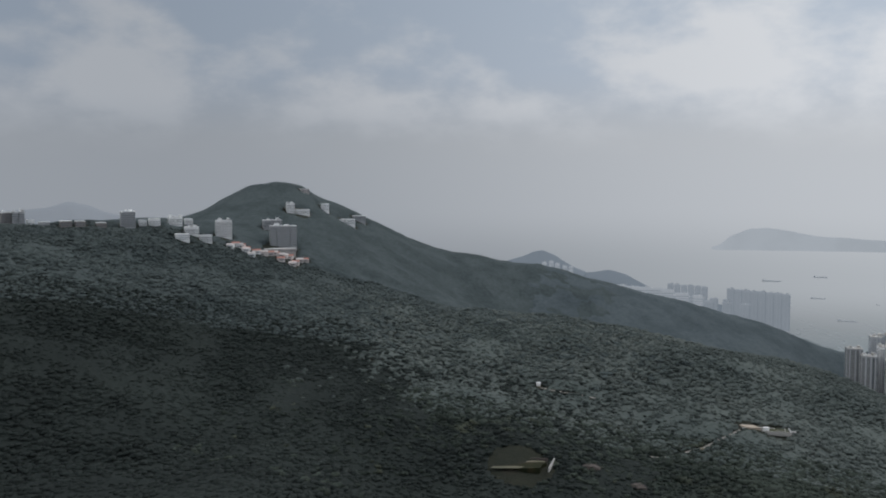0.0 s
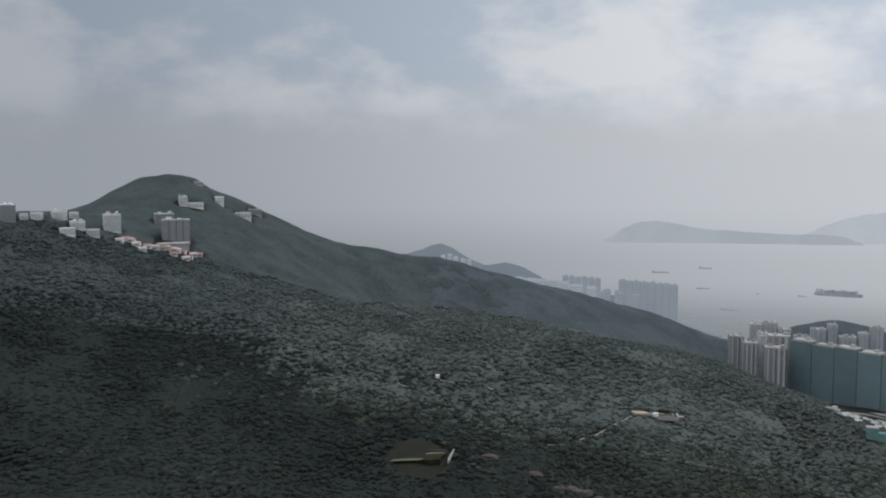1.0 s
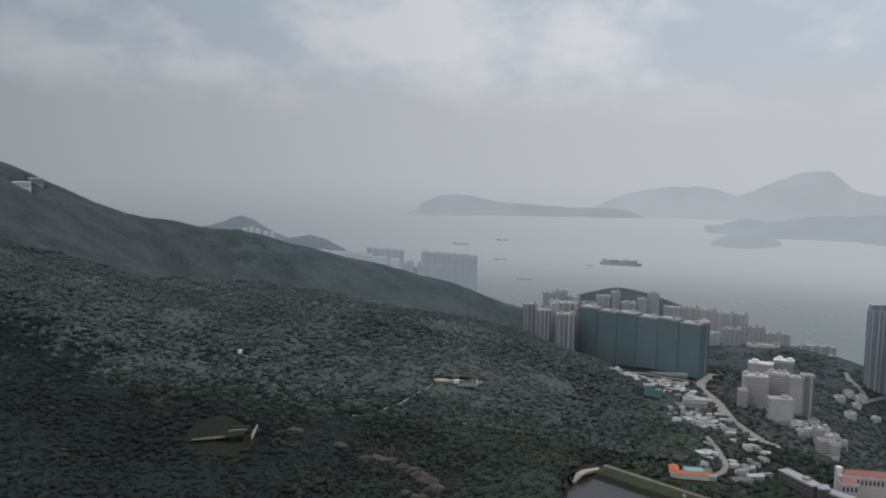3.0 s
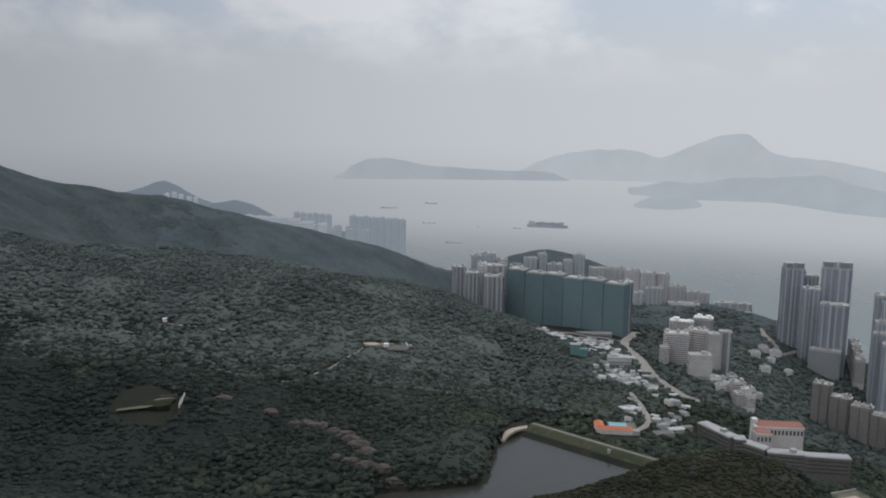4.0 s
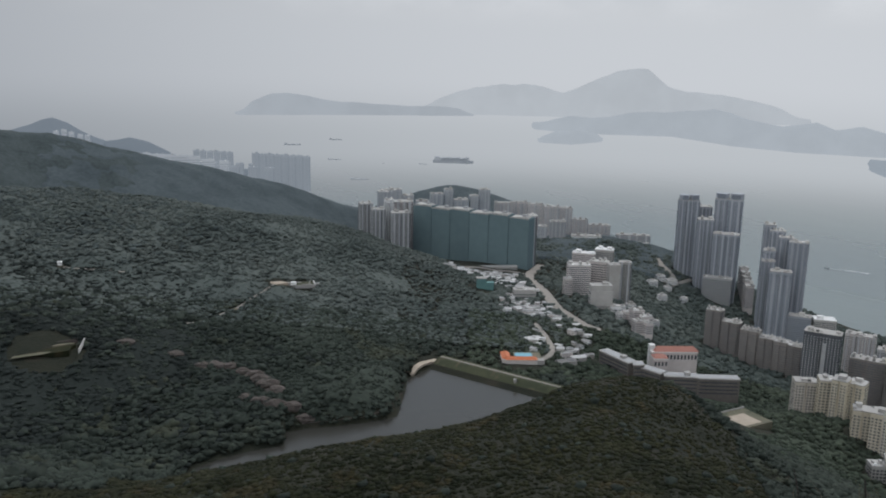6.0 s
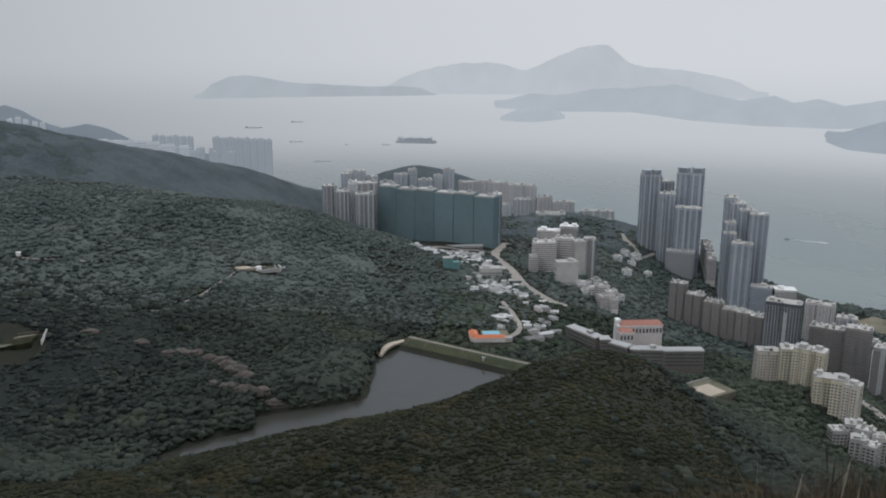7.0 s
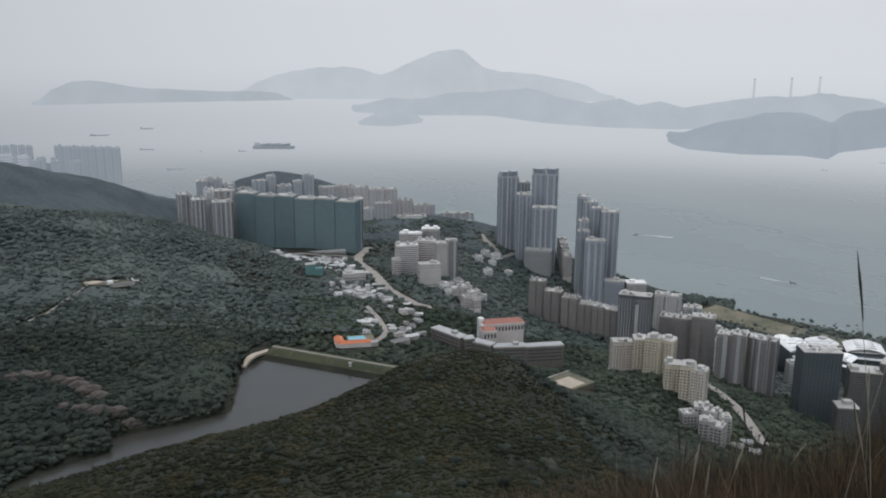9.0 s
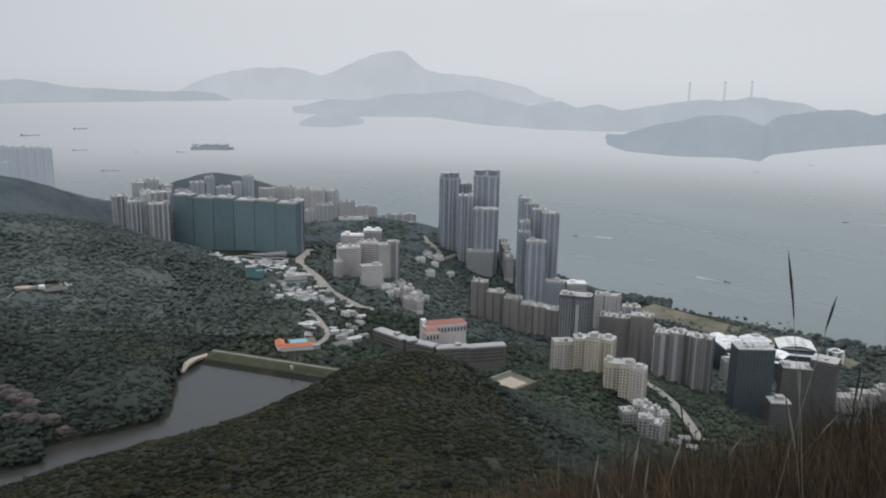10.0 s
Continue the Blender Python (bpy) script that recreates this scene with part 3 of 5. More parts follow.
# ---- buildings ----
def outline(w, d, notch=0, deep=1.8):
    """Plan of a block, with light wells cut into its long sides."""
    pts = []
    if not notch:
        return [(-w / 2, -d / 2), (w / 2, -d / 2), (w / 2, d / 2), (-w / 2, d / 2)]
    step = w / notch
    for i in range(notch):
        x = -w / 2 + i * step
        pts += [(x, -d / 2), (x + step * 0.84, -d / 2), (x + step * 0.84, -d / 2 + deep), (x + step, -d / 2 + deep)]
    for i in range(notch):
        x = w / 2 - i * step
        pts += [(x, d / 2 - deep), (x - step * 0.16, d / 2 - deep), (x - step * 0.16, d / 2), (x - step, d / 2)]
    clean = []
    for p in pts:
        if not clean or (abs(p[0] - clean[-1][0]) + abs(p[1] - clean[-1][1])) > 0.01:
            clean.append(p)
    return clean


def edges(poly, least=2.0):
    for i, (x0, y0) in enumerate(poly):
        x1, y1 = poly[(i + 1) % len(poly)]
        ln = math.hypot(x1 - x0, y1 - y0)
        if ln > least:
            yield x0, y0, x1, y1, ln


def grown(poly, d):
    """A right-angled plan grown outwards by d."""
    out = []
    n = len(poly)
    for i, (x, y) in enumerate(poly):
        (px, py), (qx, qy) = poly[i - 1], poly[(i + 1) % n]
        la, lb = math.hypot(x - px, y - py), math.hypot(qx - x, qy - y)
        nx, ny = (y - py) / la + (qy - y) / lb, -(x - px) / la - (qx - x) / lb
        k = 1.0 if abs(nx) + abs(ny) > 1.5 and abs(nx) < 1.5 and abs(ny) < 1.5 else 0.5
        out.append((x + nx * d * k, y + ny * d * k))
    return out


def piers(poly, bay, wide=0.5, proud=0.2):
    """The plan with piers standing out between its window bays, in one outline."""
    out = []
    for i, (x0, y0) in enumerate(poly):
        x1, y1 = poly[(i + 1) % len(poly)]
        ln = math.hypot(x1 - x0, y1 - y0)
        ux, uy = (x1 - x0) / ln, (y1 - y0) / ln
        out.append((x0, y0))
        if ln < 2.0:
            continue
        n = max(1, round(ln / bay))
        for k in range(n + 1):
            s = min(max(ln * k / n, 0.5), ln - 0.5)
            for a, p in ((s - wide / 2, 0), (s - wide / 2, proud), (s + wide / 2, proud), (s + wide / 2, 0)):
                out.append((x0 + ux * a + uy * p, y0 + uy * a - ux * p))
    return out


def block(name, label, az, r, z0, z1, w, d, turn=0.0, wall=None, glass=None, notch=0, bay=3.4, storey=3.0, single=False, category="apartment block",
          group="", plant=2, fins=True, roof=None, balconies=0, poly=None, sill=0.95, tall=1.55, open_part=0.62, stripes=0, stripe=None, crown=False):
    """A building of storeys: wall with piers, a row of windows (or single ones) for each storey, parapet and roof rooms."""
    wall, glass, roof = wall or M_CONCRETE, glass or M_GLASS, roof or M_CONCRETE
    # Beyond about 1 km, windows take the glass lightened for haze.
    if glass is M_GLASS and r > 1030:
        glass = M_HAZEPANE
    h = z1 - z0
    ob = thing(name, at(az, r, z0), -az + turn, label, category, group)
    clear(az, r, math.hypot(w, d) * 0.5 + 3)
    poly = poly or outline(w, d, notch)
    part("wall", Geo().prism(piers(poly, bay) if fins else poly, -25, h), wall, ob)
    n_floor = max(1, int((h - 1.0) / storey))
    if single:
        for x0, y0, x1, y1, ln in edges(poly):
            n = max(1, round(ln / bay))
            ux, uy = (x1 - x0) / ln, (y1 - y0) / ln
            if uy * 0 - ux * 1 > 0.3:      # the back is out of sight of the hilltop
                continue
            me = Geo().box(0, 0, 0, ln / n * open_part, 0.16, tall, 0).mesh("window", glass)
            for f in range(n_floor):
                for k in range(n):
                    s = ln * (k + 0.5) / n
                    wn = part("window", me, glass, ob, place=(x0 + ux * s + uy * 0.03, y0 + uy * s - ux * 0.03, f * storey + sill))
                    wn.rotation_euler = (0, 0, math.atan2(uy, ux))
    else:
        if r > 1350:
            bands = Geo()
            for f in range(n_floor):
                bands.prism(grown(poly, 0.08), f * storey + sill, f * storey + sill + tall)
            tagged(part("glazing", bands, glass, ob), kind="stuff")
        else:
            me = Geo().prism(grown(poly, 0.08), 0, tall).mesh("glazing_band", glass)
            for f in range(n_floor):
                part("glazing_band", me, glass, ob, place=(0, 0, f * storey + sill))
    if balconies:
        me = Geo().box(0, 0, 0, w / balconies * 0.5, 1.3, 1.05).mesh("balcony", wall)
        for f in range(1, n_floor):
            for k in range(balconies):
                part("balcony", me, wall, ob, place=(-w / 2 + w * (k + 0.37) / balconies, -d / 2 - 0.75, f * storey - 0.25))
    xs, ys = [p[0] for p in poly], [p[1] for p in poly]
    cx, cy = sum(xs) / len(xs), sum(ys) / len(ys)
    deck = part("roof", Geo().prism([(cx + (x - cx) * 1.012, cy + (y - cy) * 1.012) for x, y in poly], h + 0.003, h + 0.9), roof, ob)
    rng = random.Random(int(az * 100 + r))
    for k in range(plant):
        x = -w / 2 + w * (k + rng.uniform(0.25, 0.75)) / plant
        part("roof_room", Geo().box(x, rng.uniform(-0.15, 0.15) * d, h + 0.9, min(w / plant * rng.uniform(0.25, 0.6), 9), d * rng.uniform(0.25, 0.5), rng.uniform(1.4, 4.2)), roof, deck)
        tank = rng.uniform(1.2, 2.4)
        part("water_tank", Geo().box(min(max(x + rng.uniform(-0.3, 0.3) * w / plant, -w * 0.42), w * 0.42), -d * rng.uniform(0.26, 0.38), h + 0.9, tank * rng.uniform(1, 2.2), tank, tank * rng.uniform(0.7, 1.2)), rng.choice((M_WHITE, M_CONCRETE, M_SHED)), deck)
    for k in range(stripes):
        x = -w / 2 + w * (k + 0.5 + rng.uniform(-0.12, 0.12)) / stripes
        part("pier", Geo().box(x, -d / 2 - 0.35, -25, w / stripes * rng.uniform(0.16, 0.34), 0.9, h + 25 + rng.uniform(0.2, 1.8)), stripe or M_STRIPE, ob, "pale full-height pier")
        # Dark strip standing proud of the wall, imitating the shade of a recess.
        if k % 2:
            part("light_well", Geo().box(x + w / stripes * 0.42, -d / 2 - 0.12, -25, w / stripes * 0.2, 0.5, h + 23), glass, ob, "dark glass strip in place of a shaded recess")
    for side in ((-1, 1) if stripes else ()):
        part("side_pier", Geo().box(side * (w / 2 + 0.15), -d * 0.2, -25, 0.9, d * 0.16, h + 25.4), stripe or M_STRIPE, ob, "pale full-height pier")
    if crown:
        for k in (-0.27, 0.27):
            oval = [(k * w + 0.25 * w * math.cos(2 * math.pi * i / 14), 0.44 * d * math.sin(2 * math.pi * i / 14)) for i in range(14)]
            part("crown", Geo().prism(oval, h + 0.9, h + 11.0 + rng.uniform(-1.5, 1.5)), wall, deck, "dark rounded roof crown")
            part("crown_fin", Geo().box(k * w, -d * 0.45, h + 0.9, w * 0.3, 0.6, 8.0), M_BLUEGLASS, deck)
    return ob


def strip(name, geo_pts, width, material, lift, label, category, kind="structure"):
    """A ribbon that follows the ground along (bearing, distance) points."""
    pts = [at(a, r) for a, r in geo_pts]
    fine = []
    for p, q in zip(pts, pts[1:]):
        n = max(2, int((q - p).length / 5))
        fine += [p.lerp(q, k / n) for k in range(n)]
    fine.append(pts[-1])
    for _ in range(6):
        fine = [fine[0]] + [(fine[i - 1] + 2 * fine[i] + fine[i + 1]) / 4 for i in range(1, len(fine) - 1)] + [fine[-1]]
    vs = []
    for i, p in enumerate(fine):
        t = (fine[min(i + 1, len(fine) - 1)] - fine[max(i - 1, 0)]).normalized()
        s = Vector((t.y, -t.x, 0))
        zs = [float(land((p + s * width * k).x, (p + s * width * k).y)[0]) for k in (-0.5, 0, 0.5)]
        z = max(zs) + lift
        for k, dz in ((-0.5, -2.5), (-0.5, 0), (0.5, 0), (0.5, -2.5)):
            q = p + s * width * k
            vs.append((q.x, q.y, z + dz))
        KEEP_CLEAR.append((p.x, p.y, width * 0.5 + 1.2))
    return tagged(new(name, grid_mesh(name, np.array(vs), len(fine), 4, material, smooth=False)), label, category, kind=kind)


def sight(az, dip):
    """The distance and height at which the sight line from the hilltop meets the land."""
    r = np.arange(600.0, 2600.0, 4.0)
    x, y = r * math.sin(radians(az)), r * math.cos(radians(az))
    z = 470 + r * math.tan(radians(dip))
    hit = np.nonzero(land(x, y) >= z)[0]
    i = int(hit[0]) if len(hit) else int(np.argmin(np.abs(land(x, y) - z)))
    return float(r[i]), float(z[i])


def sited(name, label, az, wide, foot, top, r, d, turn=0.0, *more, **kw):
    """A block by its bearing, angular width, and the dips of its foot and top at distance r."""
    return block(name, label, az, r, 470 + r * math.tan(radians(foot)), 470 + r * math.tan(radians(top)), r * radians(wide), d, turn, *more, **kw)


# apartment towers on the east of the green-netted blocks
BESIDE = dict(group="towers beside the netted blocks", category="apartment tower")
for a, wide, top, r, mt, n in ((25.78, 0.84, -9.5, 1550, M_GREY, 3), (26.62, 0.88, -9.88, 1535, M_GREY, 3), (27.34, 0.5, -9.27, 1575, M_WHITE, 1), (28.1, 1.2, -10.08, 1525, M_GREY, 4), (28.3, 1.25, -9.34, 1605, M_PINK, 3)):
    sited("apartment_tower", "grey apartment tower with pale vertical stripes", a, wide, -13.6, top, r, 22, 12, mt, M_HAZEPANE, n, plant=2, stripes=n, **BESIDE)
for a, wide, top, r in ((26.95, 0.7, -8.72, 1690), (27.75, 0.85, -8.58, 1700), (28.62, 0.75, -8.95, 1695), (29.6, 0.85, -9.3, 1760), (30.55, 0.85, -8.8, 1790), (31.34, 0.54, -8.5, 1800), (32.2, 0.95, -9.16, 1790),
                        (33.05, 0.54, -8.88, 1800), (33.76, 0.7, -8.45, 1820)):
    sited("apartment_tower", "apartment tower behind the netted blocks in haze-paled grey", a, wide, -12.4, top, r, 20, 8, M_HAZEWALL, M_HAZEGLASS, 3, group="pale towers behind", category="apartment tower", plant=2, stripes=3)

# long block wrapped in green scaffold net: six bays side by side
net_l, net_r = at(29.0, 1570), at(36.85, 1467)
along = (net_r - net_l)
net_turn = math.degrees(math.atan2(along.y, along.x))
netted = thing("netted_block", (net_l + net_r).to_3d() / 2 + Vector((0, 0, 110)), net_turn, "long apartment block wrapped in dark green scaffold net", "apartment block")
L = along.length
for k in range(6):
    x = -L / 2 + L * (k + 0.5) / 6
    top = 95.5 - (k % 2) * 2.2 - 0.25 * k
    part("concrete_core", Geo().box(x, 12, -25, L / 6 * 0.8, 18, top + 27), M_CONCRETE, netted)
    part("scaffold_net", Geo().prism(outline(L / 6 - 1.0, 26), -20, top), M_NET, netted, "dark green scaffold net", place=(x, 12, 0))
    part("roof_parapet", Geo().box(x - 4, 3, top, L / 6 * 0.5, 6, 2.2), M_CONCRETE, netted)
    part("roof_room", Geo().box(x + 5, 14, top, 8, 8, 5), M_GREY, netted)
    for q in range(5):
        part("scaffold_edge", Geo().box(x - L / 12 + L / 6 * (q + 0.5) / 5, -1.25, top - 0.6, L / 6 / 5 * 0.7, 0.5, 1.6), M_CONCRETE, netted)
for f in (0.25, 0.5, 0.75):
    p = net_l.lerp(net_r, f)
    KEEP_CLEAR.append((p.x, p.y, 45))
for f in (0.0, 1.0):
    p = net_l.lerp(net_r, f)
    KEEP_CLEAR.append((p.x, p.y, 15))
block("podium", "low pale podium at the foot of the netted block", 33.2, 1450, 108, 119, 150, 12, 9, M_CONCRETE, M_GLASS, 0, category="podium", plant=0, bay=8)

# end tower beside the net, and the housing estate towards the channel
sited("apartment_tower", "grey apartment tower with pale vertical stripes", 37.05, 0.55, -13.0, -10.06, 1505, 20, 6, M_GREY, M_GLASS, 0, plant=1, stripes=2, **BESIDE)
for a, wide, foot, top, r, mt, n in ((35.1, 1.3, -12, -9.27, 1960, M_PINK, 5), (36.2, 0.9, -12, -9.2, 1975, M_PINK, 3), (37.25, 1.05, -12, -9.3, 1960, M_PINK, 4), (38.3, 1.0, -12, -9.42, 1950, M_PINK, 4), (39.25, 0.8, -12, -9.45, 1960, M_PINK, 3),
                                     (38.75, 1.05, -12.6, -10.4, 1765, M_GREY, 4), (37.75, 0.6, -12.6, -10.75, 1775, M_HAZEWALL, 2), (40.22, 1.0, -12.2, -10.18, 1930, M_PINK, 4), (41.5, 1.4, -12.2, -10.47, 1905, M_PINK, 5),
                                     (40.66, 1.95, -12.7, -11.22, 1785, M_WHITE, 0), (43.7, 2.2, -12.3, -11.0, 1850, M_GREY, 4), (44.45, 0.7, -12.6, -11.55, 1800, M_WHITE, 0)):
    sited("estate_block", "pale slab block of an older housing estate", a, wide, foot, top, r, 16, 6, mt, M_HAZEGLASS, n, group="housing estate by the channel", plant=3, stripes=n)

# hospital and school buildings below the village
HOSPITAL = dict(category="hospital", group="hospital blocks")
sited("hospital_block", "pinkish grey hospital wing with ribbon windows", 40.3, 1.5, -15.0, -13.15, 1262, 20, 10, M_PINK, M_GLASS, 0, plant=3, tall=1.8, **HOSPITAL)
sited("hospital_block", "low pinkish hospital annexe", 39.6, 0.55, -15.2, -14.1, 1240, 14, 10, M_PINK, M_GLASS, 0, plant=1, **HOSPITAL)
sited("hospital_block", "pale hospital block with rows of windows", 41.65, 1.25, -15.2, -12.85, 1290, 18, -10, M_PINK, M_HAZEPANE, 3, plant=3, storey=3.6, **HOSPITAL)
sited("hospital_block", "hospital block with a blank pale end wall", 42.62, 0.75, -15.3, -13.0, 1262, 18, 16, M_CONCRETE, M_GLASS, 0, plant=1, fins=False, storey=30, **HOSPITAL)
sited("hospital_block", "pale end wing of the hospital", 43.35, 0.8, -15.3, -12.8, 1275, 16, 4, M_CONCRETE, M_HAZEPANE, 2, plant=1, stripes=2, **HOSPITAL)
sited("hospital_block", "long pale hospital block with a flat roof", 40.6, 1.5, -14.2, -12.35, 1375, 18, -6, M_PINK, M_GLASS, 3, plant=2, roof=M_WHITE, **HOSPITAL)
sited("hospital_block", "long pale hospital block with a flat roof", 41.95, 1.2, -14.2, -12.05, 1385, 18, -6, M_CONCRETE, M_GLASS, 3, plant=2, roof=M_WHITE, **HOSPITAL)
for az, wide, top, r in ((43.8, 0.7, -16.0, 1160), (44.35, 0.8, -15.85, 1150), (44.95, 0.7, -16.2, 1135), (44.5, 0.7, -16.5, 1115), (45.1, 0.5, -16.6, 1110)):
    sited("terraced_block", "pale stepped block with flat roofs below the hospital", az, wide, -17.3, top, r, 13, 28, M_PINK, M_GLASS, 0, plant=2, group="stepped blocks below the hospital", category="apartment block")
lect = sited("lecture_hall", "pale lecture hall with a blank slanting front", 41.85, 1.45, -15.8, -14.4, 1195, 16, 14, M_CONCRETE, M_GLASS, 0, plant=1, category="hall", fins=False, bay=9, storey=9)
part("slanting_front", Geo().prism([(-16, -8.4), (16, -8.4), (16, -7.9), (-16, -7.9)], 2, 24), M_CONCRETE, lect)
for a, r, s in ((45.5, 1190, 13), (43.9, 1235, 13), (43.3, 1205, 10), (42.9, 1190, 12), (43.2, 1160, 11), (45.9, 1420, 14), (45.2, 1500, 16), (45.7, 1545, 14), (46.4, 1540, 18), (46.2, 1490, 12), (47.3, 1450, 12)):
    block("villa", "pale low house among trees", a, r, ground_at(a, r) - 1, ground_at(a, r) + 9, s, s * 0.7, 25, M_WHITE, M_GLASS, 0, category="house", group="villas below the hospital", plant=1)

# teal-netted block, grey school
g0 = ground_at(33.75, 1215)
teal = thing("netted_house", at(33.75, 1215, g0), -30, "small block wrapped in teal scaffold net", "building")
part("scaffold_net", Geo().prism(outline(14, 12, 3, 0.5), -6, 15), M_TEAL, teal)
part("net_wing", Geo().prism(outline(11, 10, 2, 0.5), -6, 10), M_TEAL, teal, place=(12, -3, 0))
part("roof_slab", Geo().box(0, 0, 15.01, 15, 13, 0.8), M_CONCRETE, teal)
clear(33.75, 1215, 20), clear(33.9, 1190, 12)
sited("school", "grey three-storey school with ribbon windows", 36.7, 1.5, -16.0, -14.98, 1195, 16, 10, M_CONCRETE, M_GLASS, 0, category="school", plant=1, storey=3.8)

# road and its branches
def seen(*pts):
    """Bearings and dips from the hilltop turned into bearings and distances on the ground."""
    return [(a, sight(a, d)[0]) for a, d in pts]


strip("road", seen((37.75, -13.35), (36.95, -14.0), (37.25, -14.5), (37.84, -14.93), (38.4, -15.5), (38.97, -16.1), (39.7, -16.6), (40.53, -17.05), (41.3, -17.3), (42.05, -17.4)), 15, M_ROAD, 0.5, "pale concrete main road through the village", "road")
strip("road_branch", seen((31.1, -13.45), (33.5, -13.65), (35.85, -13.87), (36.8, -14.05)), 10, M_ROAD, 0.5, "pale side road below the netted block", "road")
strip("road_lane", ((37.5, 1060), (38.2, 1010), (38.9, 960), (38.6, 920), (37.6, 893)), 7, M_ROAD, 0.4, "narrow lane down to the dam", "road")
strip("road_bend", seen((45.35, -12.45), (45.7, -12.9), (46.1, -13.15), (46.5, -13.6), (46.4, -14.2), (46.97, -13.95), (47.65, -13.65)), 11, M_ROAD, 0.6, "pale hairpin road below the towers", "road")
strip("road_east", ((60.8, 905), (62.0, 880), (63.2, 850), (64.2, 820), (65.0, 790)), 9, M_ROAD, 1.0, "elevated road with parked cars", "road")

# village of small metal-roofed houses
rng = random.Random(4)
count = 0
for cluster_a, cluster_r, sa, sr, n in ((32.0, 1330, 0.8, 16, 16), (33.4, 1350, 0.8, 20, 22), (35.0, 1370, 0.8, 25, 22), (34.2, 1330, 0.9, 45, 26), (35.6, 1300, 1.0, 45, 34), (36.6, 1225, 0.8, 35, 20), (36.3, 1150, 0.8, 30, 26), (37.6, 1120, 1.0, 26, 26), (38.5, 1150, 0.5, 30, 8), (37.8, 1000, 0.6, 45, 12), (39.2, 1090, 0.8, 30, 12), (40.5, 1040, 0.8, 40, 10), (39.8, 960, 0.7, 30, 10), (43.8, 1195, 0.9, 30, 12)):
    for k in range(n):
        a, r = rng.gauss(cluster_a, sa * 0.6), rng.gauss(cluster_r, sr * 0.7)
        p = at(a, r)
        if any((p.x - x) ** 2 + (p.y - y) ** 2 < (d + 1) ** 2 for x, y, d in KEEP_CLEAR):
            continue
        w_, d_, h_ = rng.uniform(4.5, 11), rng.uniform(4, 7.5), rng.choice((3.0, 3.2, 5.8, 6.2))
        house = thing("village_house", (p.x, p.y, ground_at(a, r)), rng.uniform(-40, 40) - a, "small village house with a sheet metal roof", "house", "village houses")
        part("wall", Geo().box(0, 0, -3, w_, d_, h_ + 3), (M_CONCRETE, M_PINK, M_WHITE)[k % 3], house)
        part("roof", Geo().gable(0, 0, h_ + 0.01, w_, d_, rng.uniform(0.5, 1.4), over=0.6), M_SHED, house)
        part("door", Geo().box(-w_ * 0.2, -d_ / 2 - 0.04, 0.0, 1.0, 0.1, 2.05), M_GLASS, house)
        part("window", Geo().box(w_ * 0.2, -d_ / 2 - 0.04, 1.0, 1.6, 0.1, 1.2), M_GLASS, house)
        KEEP_CLEAR.append((p.x, p.y, 2.5 + w_ * 0.3))

# dam: grassed embankment with a crest path and a stone-faced water side
d0, d1 = at(30.2, 858), at(39.8, 776)
dv = (d1 - d0)
dam = thing("dam", (d0 + d1).to_3d() / 2 + Vector((0, 0, LAKE_Z)), math.degrees(math.atan2(dv.y, dv.x)), "grassed earth dam with a path along its crest", "dam", kind="structure")
DL = dv.length
bank = Geo()
bank.v += [(-DL / 2, -16, -9), (DL / 2, -16, -9), (DL / 2, 17, 8), (-DL / 2, 17, 8), (-DL / 2, 27, 8.1), (DL / 2, 27, 8.1), (DL / 2, 70, -14), (-DL / 2, 70, -14)]
bank.f += [[0, 1, 2, 3], [3, 2, 5, 4], [4, 5, 6, 7], [0, 3, 4, 7], [1, 6, 5, 2], [0, 7, 6, 1]]
part("embankment", bank, M_LAWN, dam)
face = Geo()
face.v += [(-DL / 2, -4, -2.4), (DL / 2, -4, -2.4), (DL / 2, 8, 3.75), (-DL / 2, 8, 3.75), (-DL / 2, 8, 3.2), (DL / 2, 8, 3.2), (DL / 2, -4, -3.0), (-DL / 2, -4, -3.0)]
face.f += [[0, 1, 2, 3], [3, 2, 5, 4], [0, 3, 4, 7], [1, 6, 5, 2], [0, 7, 6, 1], [4, 5, 6, 7]]
part("facing", face, M_GROUND, dam, "dark stone-pitched water face")
part("path", Geo().box(0, 22, 8.05, DL, 2.2, 0.16), M_ROAD, dam)
part("valve_house", Geo().box(DL * 0.12, 12, 4.5, 2.4, 2.4, 4.0).gable(DL * 0.12, 12, 8.51, 2.4, 2.4, 0.8), M_CONCRETE, dam)
for f in (k / 11 for k in range(12)):
    p = d0.lerp(d1, f)
    n_ = Vector((-dv.y, dv.x)).normalized()
    KEEP_CLEAR.append((p.x + n_.x * 14, p.y + n_.y * 14, 20))

# orange-roofed club house with a pool
c0 = ground_at(36.7, 888) + 1
club = thing("club_house", at(36.7, 888, c0), -36.7 + 8, "low club house with bright orange tiled roofs", "club house")
part("wall", Geo().box(0, 0, -5, 34, 9, 9).box(-16, 9, -5, 9, 22, 9), M_PINK, club)
part("roof", Geo().gable(0, 0, 4.01, 34, 9, 2.6, hip=3.5), M_ORANGE, club, "bright orange tiled roof")
part("wing_roof", Geo().gable(-16, 10, 4.02, 22, 9, 2.8, turn=90, hip=3), M_ORANGE, club)
part("terrace", Geo().box(8, 14, -5, 30, 19, 8.2), M_PARK, club)
part("pool", Geo().box(4, 15, 3.21, 19, 11, 0.12), M_POOL, club, "turquoise swimming pool")
part("porch", Geo().box(21, 0, -5, 8, 8, 8.2), M_CONCRETE, club)
clear(36.7, 890, 26), clear(37.6, 880, 16)
